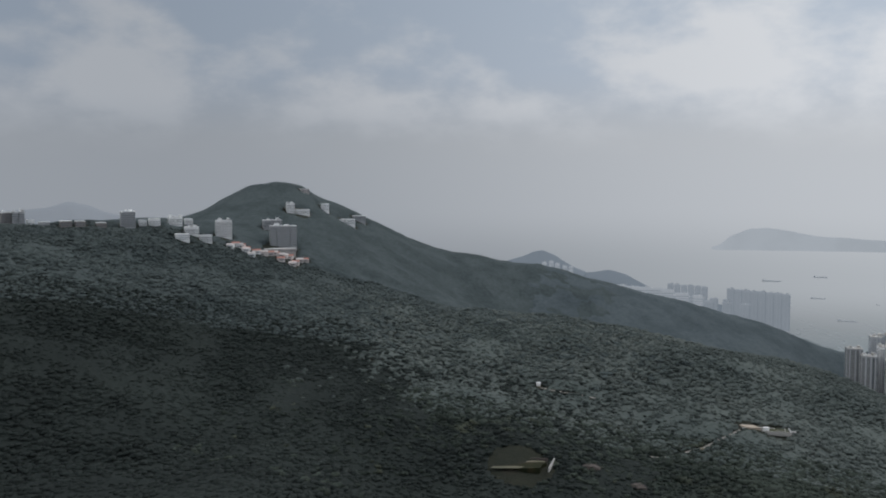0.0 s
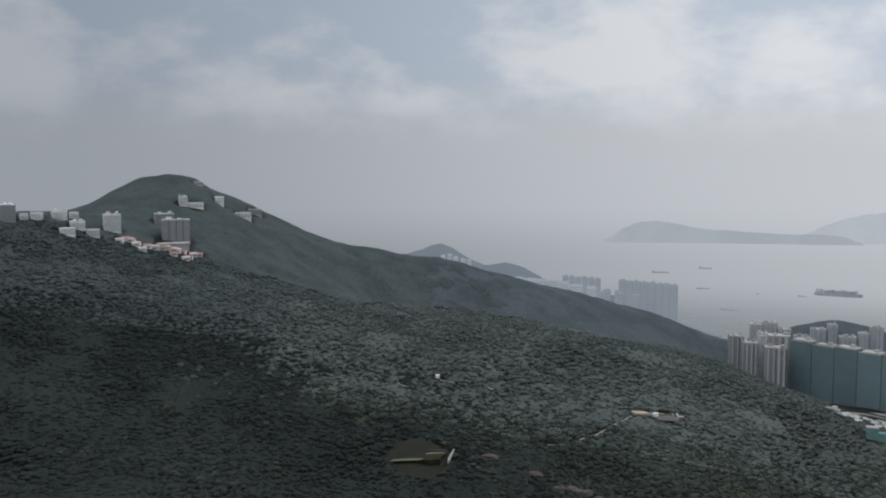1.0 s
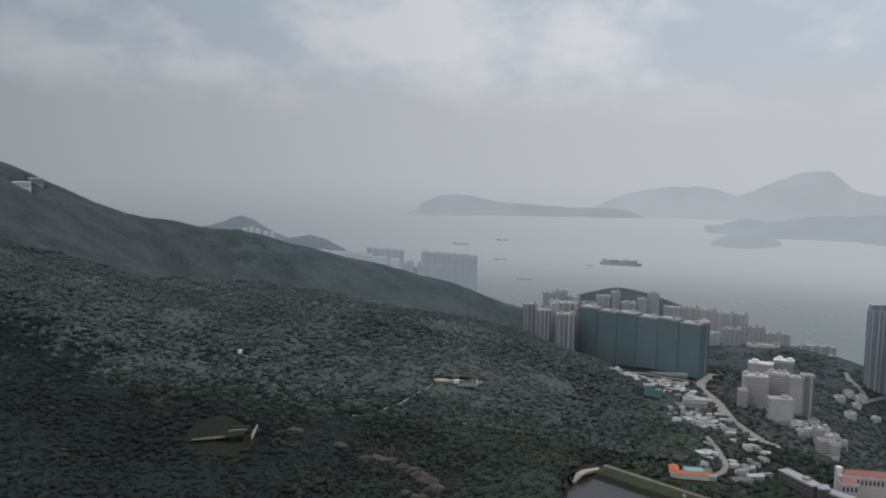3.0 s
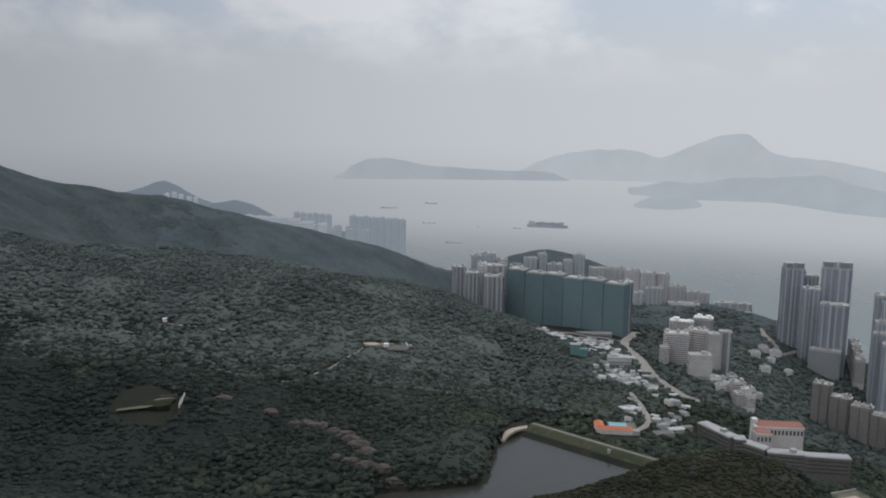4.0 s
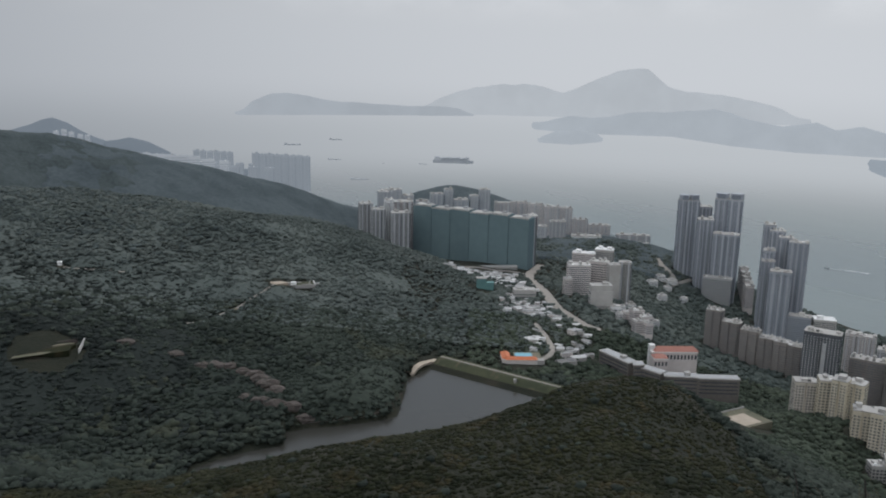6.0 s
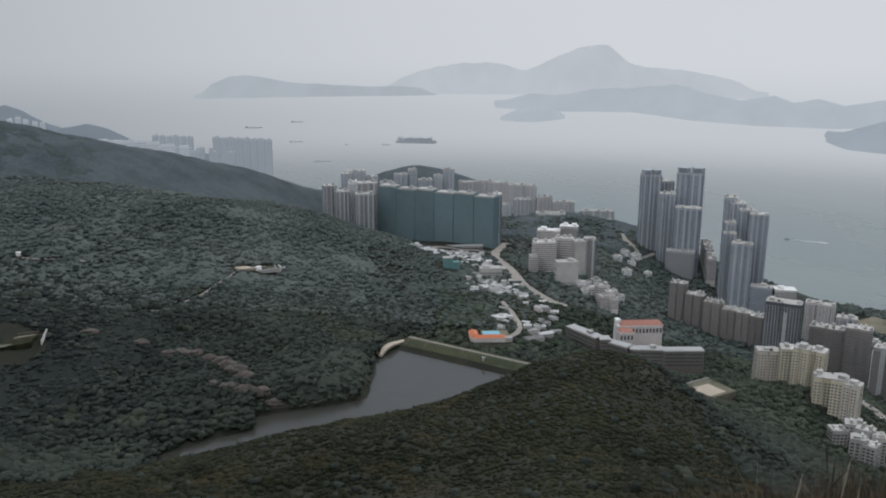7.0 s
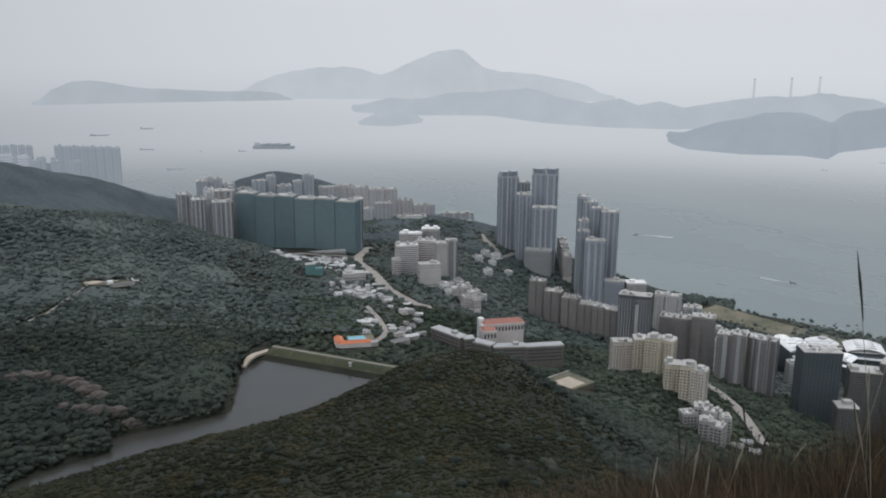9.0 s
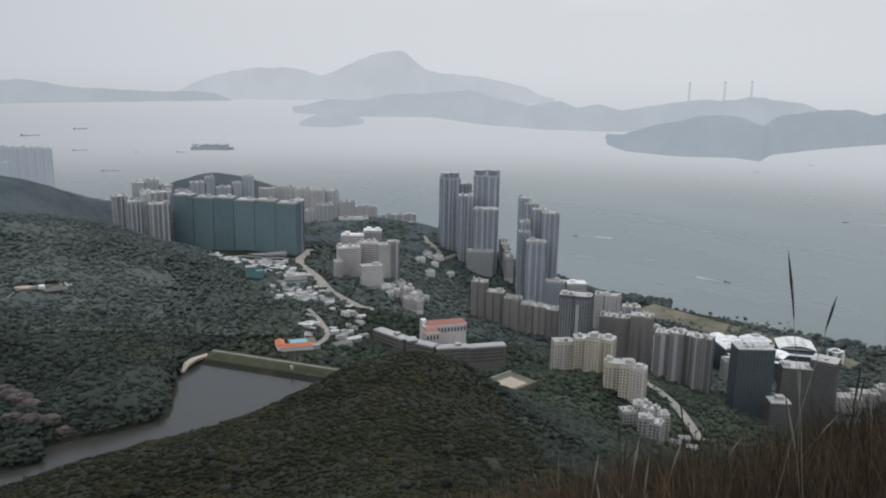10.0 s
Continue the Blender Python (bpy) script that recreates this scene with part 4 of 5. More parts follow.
for a, r, s in ((39.8, 905, 22), (40.6, 935, 18), (40.2, 965, 14), (41.3, 960, 12)):
    z = ground_at(a, r)
    shed = thing("works_shed", at(a, r, z), -a + 30, "grey flat-roofed waterworks shed", "shed", "waterworks sheds")
    part("wall", Geo().box(0, 0, -5, s, s * 0.5, 9), M_CONCRETE, shed)
    part("roof", Geo().gable(0, 0, 4.01, s, s * 0.5, 1.2), M_SHED, shed)
    clear(a, r, s * 0.6)

# long zigzag school above the valley
zig = ((42.3, 950), (44.3, 915), (45.0, 918), (46.4, 905), (48.6, 912), (51.2, 925))
for i, (p, q) in enumerate(zip(zig, zig[1:])):
    a, b = at(*p), at(*q)
    dvec = b - a
    base = 118
    ob = thing("zigzag_wing", ((a + b) / 2).to_3d() + Vector((0, 0, base)), math.degrees(math.atan2(dvec.y, dvec.x)), "long brown school wing with a pale flat roof", "school", "zigzag school wings")
    top = 470 - math.hypot(*((a + b) / 2)[:2]) * math.tan(radians((18.95, 19.3, 19.6, 19.75, 19.6)[i])) - base
    ln = dvec.length
    part("wall", Geo().box(0, 0, -25, ln, 12, 25 + top), M_DARKBROWN, ob)
    part("roof_slab", Geo().box(0, 0, top + 0.003, ln + 1, 13.5, 1.2), M_CONCRETE, ob)
    part("roof_inset", Geo().box(0, 0, top + 1.204, ln * 0.97, 10, 0.3), M_GREY, ob)
    for f in range(4):
        part("glazing_band", Geo().box(0, -6.04, top - 4 - 4 * f, ln * 0.92, 0.2, 1.2), M_GLASS, ob)
    if i in (0, 3):
        part("roof_room", Geo().box(ln * 0.2, 0, top + 1.5, 6, 6, 3), M_CONCRETE, ob)
    for f in (k / 4 for k in range(5)):
        m = a.lerp(b, f)
        KEEP_CLEAR.append((m.x, m.y, 11))

# red-roofed college with an arcade
rz = 120
col = thing("college", at(46.9, 975, rz), -46.9 + 18, "white arcaded college with red tiled roofs", "college")
part("wall", Geo().box(0, 0, -20, 52, 15, 20 + 30).box(-19, -12, -20, 16, 14, 20 + 26), M_PINK, col)
part("roof", Geo().gable(2, 0, 30.01, 50, 15, 4.5, hip=5), M_REDROOF, col, "red tiled hipped roof")
part("wing_roof", Geo().gable(-19, -12, 26.01, 16, 14, 3.5, hip=4), M_REDROOF, col)
part("cornice", Geo().box(0, 0, 28.6, 53, 16.2, 1.0).box(-19, -12, 24.6, 17, 15.2, 1.0), M_WHITE, col)
for k in range(9):
    part("arch_window", Geo().prism([(-1.1, -0.15), (1.1, -0.15), (1.1, 0.15), (-1.1, 0.15)], 0, 5.0), M_GLASS, col, place=(-8 + 4.0 * k, -7.6, 21))
for k in range(4):
    part("arch_window", Geo().prism([(-1.1, -0.15), (1.1, -0.15), (1.1, 0.15), (-1.1, 0.15)], 0, 5.0), M_GLASS, col, place=(-25 + 4.0 * k, -19.1, 17))
part("stair_tower", Geo().box(-24, 4, -20, 6, 8, 20 + 35), M_WHITE, col)
clear(46.9, 975, 36)

# sports court on the shoulder of the hill
ct = thing("sports_court", at(51.1, 758, ground_at(51.1, 758) + 0.2), -51.1 + 48, "sandy sports court with a grass border", "court", kind="structure")
part("terrace", Geo().box(0, 0, -12, 62, 34, 12), M_PARK, ct)
part("lawn", Geo().box(0, 0, 0.004, 60, 32, 0.1), M_PARK, ct, "worn grass border")
part("court", Geo().box(-2, -3, 0.108, 46, 21, 0.1), M_SAND, ct)
part("retaining_wall", Geo().box(0, 16.6, 0, 62, 0.8, 1.4), M_CONCRETE, ct)
clear(51.1, 758, 36)

# sea-front tower groups: dark blue-grey, stepped
WEST = dict(group="western tower group", category="apartment tower", bay=4.5, tall=2.1, sill=0.5)
for a, wide, top, r, tn, high in ((47.12, 1.22, -8.5, 1640, 14, True), (48.1, 0.95, -8.85, 1665, 4, False), (49.6, 1.65, -8.28, 1640, -8, True), (48.25, 1.0, -9.66, 1592, 6, False), (49.6, 1.6, -10.5, 1565, -4, False)):
    sited("sea_tower", "dark blue-grey residential tower with glass bays", a, wide, -15.0, top, r, 24, tn, M_BLUEWALL, M_BLUEGLASS, 3, plant=2, stripes=4, stripe=M_BLUEPIER, crown=high, **WEST)
EAST = dict(group="eastern tower group", category="apartment tower", bay=4.0, tall=2.1, sill=0.5)
for a, wide, top, r, tn in ((52.17, 0.7, -9.68, 1490, 8), (52.65, 0.9, -10.02, 1482, 4), (53.2, 0.9, -10.4, 1470, 0), (53.98, 1.12, -10.62, 1455, -6), (52.27, 0.7, -11.28, 1440, 8), (52.28, 0.8, -11.95, 1420, 6), (53.1, 1.3, -12.52, 1400, 0)):
    sited("sea_tower", "slim dark blue tower stepping down to the sea", a, wide, -17.0, top, r, 20, tn, M_BLUEWALL, M_BLUEGLASS, 2, plant=2, stripes=3, stripe=M_BLUEPIER, **EAST)
sited("podium", "pale terraced podium under the towers", 49.3, 1.8, -15.5, -13.3, 1542, 16, -4, M_GREY, M_HAZEPANE, 0, category="podium", plant=3)
block("club_podium", "dark glass club house beside the towers", 54.5, 1400, 20, 92, 33, 20, 0, M_BLUEWALL, M_BLUEGLASS, 0, category="podium", plant=1)
for k in range(5):
    sited("terrace_row", "pale pink terraced housing stepping down between the towers", 50.85 + 0.11 * k, 0.5, -15.0, -12.5 - 0.28 * k, 1690 - 38 * k, 14, 20, M_PINK, M_HAZEPANE, 0, category="terrace", plant=1, group="terraces between the towers")

# brown slab estate on the slope
SLAB = dict(group="brown slab estate", category="apartment block", bay=3.0)
for a, wide, top, r, tn, n in ((49.38, 1.05, -15.32, 1220, -14, 3), (50.48, 1.15, -15.98, 1208, -16, 3), (51.68, 1.2, -16.35, 1195, -14, 3), (52.75, 0.95, -16.7, 1185, -12, 3), (53.65, 0.9, -16.8, 1175, -12, 3), (54.5, 0.8, -16.95, 1165, -10, 2)):
    sited("slab_block", "dark brown tiled slab block with cluttered roofs", a, wide, -20.0, top, r, 17, tn, M_BROWN, M_HAZEPANE, 2, plant=5, tall=1.0, **SLAB)
for a, wide, top, r, tn, n in ((58.68, 2.0, -17.12, 1150, -6, 5), (60.5, 1.5, -16.92, 1140, -2, 4)):
    sited("slab_block", "grey-brown tiled slab block by the shore road", a, wide, -22.0, top, r, 18, tn, M_BROWN, M_GLASS, n // 2, plant=5, balconies=3, **SLAB)
for a, wide, top, r, tn in ((61.95, 1.0, -17.85, 1062, -8), (62.9, 0.85, -17.78, 1048, -12), (63.75, 0.85, -17.84, 1062, -12), (64.3, 0.6, -17.9, 1040, -14), (64.85, 0.65, -17.92, 1052, -16)):
    sited("slab_block", "tall grey-brown slab with pale corner piers", a, wide, -23.0, top, r, 18, tn, M_BROWN, M_GLASS, 0, plant=3, stripes=1, stripe=M_GREY, **SLAB)
grid = sited("grid_tower", "dark tower with rows of pale curtained windows", 55.98, 2.15, -20.5, -15.9, 1120, 20, -6, M_SLATE, M_CURTAIN, 2, category="apartment tower", single=True, bay=3.6, plant=3, tall=1.3, sill=0.8, open_part=0.38)
part("middle_bay", Geo().box(3.5, -10.5, -25, 4.5, 2.4, 25 + 88), M_GREY, grid, "grey middle bay between the dark wings")
for a, wide, top in ((57.7, 0.95, -15.72), (58.6, 0.75, -15.78)):
    sited("apartment_tower", "pale pink tower behind the grid tower", a, wide, -19.0, top, 1330, 18, 0, M_PINK, M_GLASS, 3, category="apartment tower", plant=2, stripes=3)
sited("apartment_tower", "pale grey tower behind the slab blocks", 59.7, 1.2, -19.0, -16.4, 1330, 18, 0, M_GREY, M_GLASS, 3, category="apartment tower", plant=2, stripes=3)
block("apartment_block", "narrow white apartment block between the slabs", 61.7, 1090, 30, 110, 14, 14, 0, M_WHITE, M_GLASS, 2, plant=1)
office = block("glass_office", "dark glass office block", 67.7, 1000, 40, 143, 42, 26, 22, M_SLATE, M_DARKGLASS, 0, plant=2, category="office", bay=4, tall=2.4, sill=0.3)
for k in range(5):
    part("roof_beam", Geo().box(-15 + 7.5 * k, 0, 107, 0.7, 25, 0.8), M_WHITE, office)
for y in (-12, 0, 12):
    part("roof_beam", Geo().box(0, y, 107.9, 40, 0.7, 0.8), M_WHITE, office)
block("glass_office", "stepped dark glass office block", 70.4, 1010, 30, 124, 32, 24, 12, M_DARKBROWN, M_DARKGLASS, 0, plant=2, category="office", bay=4, tall=1.6)
block("glass_office", "stepped dark glass office block", 72.1, 1015, 30, 135, 28, 24, -8, M_DARKBROWN, M_DARKGLASS, 0, plant=1, category="office", bay=4, tall=1.6)
block("glass_office", "low grey terraced office block", 69.6, 960, 30, 98, 22, 20, 20, M_DARKBROWN, M_DARKGLASS, 0, plant=1, category="office", bay=4, tall=1.6)

# cream-yellow apartment towers and white low block
CREAM = dict(group="cream towers", category="apartment tower", single=True, bay=3.2)
for label, a, wide, foot, top, r, d, tn, mt, n in (("pinkish cream apartment tower with stepped wings", 55.25, 1.4, -21.8, -18.97, 905, 16, 16, M_PALECREAM, 2), ("cream-yellow apartment tower with stepped wings", 56.45, 0.9, -21.8, -18.68, 895, 18, 10, M_YELLOW, 0),
                                           ("cream-yellow apartment tower with stepped wings", 57.35, 0.95, -21.8, -18.55, 882, 18, -8, M_YELLOW, 2), ("cream-yellow apartment tower with stepped wings", 58.3, 1.0, -21.8, -18.6, 892, 18, -14, M_YELLOW, 2),
                                           ("shorter cream-yellow apartment tower", 58.75, 1.15, -24.0, -20.08, 838, 16, 6, M_YELLOW, 2), ("shorter cream-yellow apartment tower", 59.75, 0.9, -24.0, -20.05, 828, 18, -6, M_YELLOW, 0), ("shorter cream-yellow apartment tower", 60.55, 0.95, -24.0, -20.3, 822, 16, -14, M_PALECREAM, 2)):
    sited("cream_tower", label, a, wide, foot, top, r, d, tn, mt, M_HAZEPANE, n, plant=1, **CREAM)
for a, wide, top, r, tn in ((59.95, 0.95, -23.05, 772, 24), (60.8, 1.0, -22.55, 778, 6), (61.55, 1.0, -22.75, 770, -20), (62.3, 0.85, -23.0, 766, 14), (61.2, 0.95, -23.35, 748, 2), (62.0, 0.8, -23.6, 745, -16)):
    sited("white_block", "pale low apartment block with terraced roofs", a, wide, -25.4, top, r, 13, tn, M_CONCRETE, M_GLASS, 0, single=True, bay=3.6, group="white terraced blocks", category="apartment block", plant=2)

block("low_office", "low hall with a bright white roof", 55.9, 1400, 20, 92, 32, 22, 12, M_CONCRETE, M_GLASS, 0, plant=1, category="hall", roof=M_WHITE)
rng = random.Random(12)
for az, dip in ((63.3, -24.9), (63.9, -24.6), (64.5, -25.1), (73.6, -20.3), (74.4, -20.4), (72.8, -20.1)):
    r, z = sight(az, dip)
    hs = thing("hillside_house", at(az, r, z), -az + rng.uniform(-30, 30), "small white house on the lower slope", "house", "white houses on the lower slope")
    part("wall", Geo().box(0, 0, -6, 10, 7, 11), M_CONCRETE, hs)
    part("roof", Geo().gable(0, 0, 5.01, 10, 7, 1.2), M_SHED, hs)
    part("window", Geo().box(1, -3.54, 1.2, 5, 0.2, 1.4), M_GLASS, hs)
    clear(az, r, 8)
for k in range(9):
    az, r = 61.2 + 0.42 * k + rng.uniform(-0.1, 0.1), 897 - 12.0 * k - rng.uniform(-2, 2)
    p = at(az, r)
    zz = max(float(land(p.x + dx, p.y + dy)[0]) for dx in (-6, 0, 6) for dy in (-6, 0, 6)) + 1.0
    car = thing("parked_car", (p.x, p.y, zz), -az + 62, "small car parked on the elevated road", "car", "cars on the elevated road")
    body = part("body", Geo().prism([(-2.2, -0.9), (2.2, -0.9), (2.2, 0.9), (-2.2, 0.9)], 0.35, 1.0), (M_WHITE, M_SLATE, M_CONCRETE)[k % 3], car)
    part("cabin", Geo().prism([(-1.4, -0.85), (1.0, -0.85), (1.0, 0.85), (-1.4, 0.85)], 1.0, 1.5, [(-1.1, -0.7), (0.5, -0.7), (0.5, 0.7), (-1.1, 0.7)]), M_GLASS, body)
    for wx in (-1.4, 1.4):
        for wy in (-0.85, 0.85):
            part("wheel", Geo().box(wx, wy, 0.0, 0.62, 0.22, 0.62), M_SLATE, car)
# white curved roofs by the shore
def shell_roof(a, r, z, rx, ry, turn, label):
    ob = thing("curved_hall", at(a, r, z), -a + turn, label, "hall", "white curved halls")
    vs, n, m = [], 24, 5
    for j in range(m):
        f = j / (m - 1)
        for i in range(n):
            t = 2 * math.pi * i / n
            vs.append((rx * (1 - f * 0.96) * math.cos(t), ry * (1 - f * 0.96) * math.sin(t), 12 + 7 * math.sin(f * math.pi / 2)))
    part("roof", grid_mesh("roof", np.array(vs), m, n, M_WHITE, closed=True), M_WHITE, ob)
    part("wall", Geo().prism([(rx * 0.96 * math.cos(2 * math.pi * i / 24), ry * 0.96 * math.sin(2 * math.pi * i / 24)) for i in range(24)], -70, 12), M_DARKGLASS, ob)
    part("roof_ring", Geo().tube([(0, 0, 18.2), (0, 0, 20)], [rx * 0.3, rx * 0.24], 16), M_GREY, ob)
    clear(a, r, max(rx, ry) + 4)


def barrel_roof(a, r, z, w_, d_, rise, turn, label):
    """A hall under a bowed roof with standing ribs."""
    ob = thing("curved_hall", at(a, r, z), -a + turn, label, "hall", "white curved halls")
    vs, n = [], 11
    for lift in (0.0, -0.8):
        for i in range(n):
            t = i / (n - 1)
            zz = 12 + rise * math.sin(math.pi * (0.12 + 0.76 * t)) + lift
            vs += [(-w_ / 2 + w_ * t, -d_ / 2, zz), (-w_ / 2 + w_ * t, d_ / 2, zz + 1.5)]
    roof = part("roof", grid_mesh("roof", np.array(vs), 2 * n, 2, M_WHITE, smooth=False), M_WHITE, ob)
    for k in range(4):
        y = -d_ / 2 + d_ * (k + 0.5) / 4
        part("rib", Geo().box(0, y, 12 + rise * 0.98, w_ * 0.5, 0.7, 1.0), M_GREY, roof)
    part("wall", Geo().box(0, 0, -70, w_ * 0.94, d_ * 0.94, 82), M_DARKGLASS, ob)
    part("canopy", Geo().box(0, -d_ / 2 - 4, 8, w_ * 0.8, 8, 0.8), M_WHITE, ob)
    clear(a, r, max(w_, d_) * 0.5 + 4)


shell_roof(67.76, 1335, 33, 24, 18, 0, "white domed hall roof with a round opening")
barrel_roof(70.2, 1300, 40, 52, 40, 9, 12, "broad hall under a white bowed roof")
barrel_roof(65.9, 1255, 46, 24, 60, 6, 26, "long hall under a white bowed roof")
barrel_roof(69.2, 1250, 40, 26, 26, 4, -20, "small hall under a white bowed roof")
barrel_roof(66.6, 1290, 38, 22, 40, 4, 30, "narrow hall under a white bowed roof")
for a, r, w_, top in ((63.6, 1270, 26, 44), (64.5, 1230, 30, 58), (66.6, 1180, 30, 62), (62.3, 1330, 36, 30), (60.9, 1400, 40, 26), (73.4, 1150, 40, 46), (62.9, 1400, 26, 24), (64.6, 1370, 30, 26), (74.6, 1200, 34, 38), (75.8, 1250, 30, 32)):
    block("low_office", "pale low office block by the shore", a, r, 5, top, w_, 18, 20, M_CONCRETE, M_GLASS, 0, plant=2, category="office", group="shore offices")
fr = thing("cube_frame", at(72.6, 1390, 8), -20, "white open cube frame on the shore", "sculpture")
for x in (-8, 8):
    for y in (-8, 8):
        part("post", Geo().box(x, y, 0, 2.2, 2.2, 18), M_WHITE, fr)
part("top_frame", Geo().box(0, -8, 18, 18.2, 2.2, 2.2).box(0, 8, 18, 18.2, 2.2, 2.2).box(-8, 0, 18, 2.2, 13.8, 2.2).box(8, 0, 18, 2.2, 13.8, 2.2), M_WHITE, fr)
strip("shore_park", ((60.5, 1560), (63, 1520), (66, 1480), (70, 1440), (74, 1410)), 70, M_PARK, 1.2, "worn grassy promenade along the shore", "park")

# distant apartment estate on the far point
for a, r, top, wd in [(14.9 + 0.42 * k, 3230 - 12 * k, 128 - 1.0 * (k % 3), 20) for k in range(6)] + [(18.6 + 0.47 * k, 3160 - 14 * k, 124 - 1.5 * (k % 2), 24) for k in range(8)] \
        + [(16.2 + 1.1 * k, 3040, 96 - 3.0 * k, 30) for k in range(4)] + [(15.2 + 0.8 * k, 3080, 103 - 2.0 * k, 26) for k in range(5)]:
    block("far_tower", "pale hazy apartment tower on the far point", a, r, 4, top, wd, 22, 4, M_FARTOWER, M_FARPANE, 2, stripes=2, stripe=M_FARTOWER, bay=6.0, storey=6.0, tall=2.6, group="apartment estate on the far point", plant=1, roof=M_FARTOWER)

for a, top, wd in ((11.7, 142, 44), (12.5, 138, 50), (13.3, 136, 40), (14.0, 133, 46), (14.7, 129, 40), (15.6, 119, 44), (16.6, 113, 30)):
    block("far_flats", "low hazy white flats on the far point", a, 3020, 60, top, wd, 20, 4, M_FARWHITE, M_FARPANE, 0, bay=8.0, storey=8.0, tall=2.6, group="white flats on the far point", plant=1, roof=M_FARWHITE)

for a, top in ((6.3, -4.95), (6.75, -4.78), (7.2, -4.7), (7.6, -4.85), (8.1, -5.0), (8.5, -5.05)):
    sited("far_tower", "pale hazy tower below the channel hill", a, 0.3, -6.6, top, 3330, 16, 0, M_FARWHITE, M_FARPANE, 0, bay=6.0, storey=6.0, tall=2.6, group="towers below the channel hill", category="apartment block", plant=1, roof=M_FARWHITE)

# houses on the ridge: bearing, angular width, dips of foot and top
for label, az, wide, foot, top, mt, n in (("tall grey apartment tower on the ridge", -20.14, 0.9, -2.28, -1.29, M_GREY, 0), ("low white flats on the ridge", -19.26, 0.45, -2.2, -1.84, M_WHITE, 0),
                                          ("low white flats on the ridge", -18.56, 0.7, -2.2, -1.77, M_WHITE, 0), ("long white flats on the ridge", -17.3, 0.9, -2.2, -1.68, M_WHITE, 2), ("long white flats on the ridge", -16.5, 0.5, -2.2, -1.8, M_WHITE, 0),
                                          ("white terraced flats on the slope", -16.31, 0.9, -2.78, -2.31, M_WHITE, 2), ("white terraced flats on the slope", -16.9, 0.9, -3.13, -2.75, M_WHITE, 0), ("white terraced flats on the slope", -15.46, 0.8, -3.26, -2.85, M_WHITE, 0),
                                          ("white apartment block on the hillside", -14.33, 1.06, -2.99, -1.93, M_WHITE, 0), ("wide pale apartment block on the hillside", -10.54, 1.86, -3.67, -2.3, M_GREY, 4), ("pale flats behind the wide block", -11.23, 1.3, -2.5, -1.92, M_GREY, 2),
                                          ("white villa below the summit", -10.07, 0.55, -1.4, -0.86, M_WHITE, 0), ("low white villa wing below the summit", -9.3, 1.0, -1.53, -1.25, M_WHITE, 0), ("white villa below the summit", -7.83, 0.55, -1.3, -0.87, M_WHITE, 0),
                                          ("white houses on the shoulder", -6.36, 1.1, -2.22, -1.9, M_WHITE, 2), ("white houses on the shoulder", -5.59, 0.9, -2.0, -1.68, M_GREY, 0), ("dark flats on the ridge", -26.97, 0.6, -2.0, -1.28, M_BROWN, 2),
                                          ("grey flats on the ridge", -26.3, 0.7, -2.0, -1.23, M_GREY, 2), ("low white house on the ridge", -25.66, 0.4, -2.1, -1.75, M_WHITE, 0), ("low grey houses on the ridge", -24.91, 0.6, -2.13, -1.88, M_GREY, 0),
                                          ("low dark houses on the ridge", -23.7, 0.7, -2.16, -1.83, M_BROWN, 0), ("low grey houses on the ridge", -22.9, 0.6, -2.16, -1.85, M_BROWN, 0), ("low grey houses on the ridge", -21.7, 0.6, -2.22, -1.96, M_BROWN, 0),
                                          ("pale flat-roofed shelter on the summit", -9.14, 0.6, -0.12, 0.1, M_PINK, 0), ("pale retaining wall of the hillside road", -10.78, 2.2, -4.0, -3.8, M_CONCRETE, 0)):
    r, z = sight(az, foot)
    sited("ridge_flats", label, az, wide * 0.92, foot, top, r, 16, 8, mt, M_GLASS, n, bay=4.5, group="flats on the ridge", plant=2 if top - foot > 0.45 else 0, tall=1.0 if mt is M_WHITE else 1.4, sill=1.2, roof=M_WHITE)
rng = random.Random(9)
for k in range(22):
    f = k / 21
    a = -13.9 + 4.6 * f + rng.uniform(-0.15, 0.15)
    el = -3.5 - 1.15 * f - rng.uniform(0.0, 0.45)
    r, z = sight(a, el)
    z += 6
    h = thing("terrace_house", at(a, r, z - 8), -a + rng.uniform(-20, 20), "small terrace house with a terracotta roof on the slope", "house", "terrace houses on the slope")
    part("wall", Geo().box(0, 0, -20, 13, 9, 27), M_WHITE if k < 9 else M_PINK, h)
    part("roof", Geo().gable(0, 0, 7.01, 13, 9, 2.4, over=0.5), M_REDROOF if k % 2 else M_PINK, h)
    part("window", Geo().box(0, -4.54, 3, 8, 0.2, 1.6), M_GLASS, h)
    clear(a, r, 10)

# hillside clearings and rock slabs
def pad(name, label, a, r, w_, d_, turn, material, lift=0.6):
    z = ground_at(a, r) + lift
    ob = thing(name, at(a, r, z), -a + turn, label, "clearing", kind="structure")
    part("floor", Geo().prism([(w_ / 2 * math.cos(t * 0.4488) * (0.85 + 0.15 * math.sin(t * 2.3 + a)), d_ / 2 * math.sin(t * 0.4488) * (0.85 + 0.15 * math.cos(t * 1.7 + a))) for t in range(14)], -8, 0), material, ob)
    clear(a, r, max(w_, d_) * 0.5 + 2)
    return ob


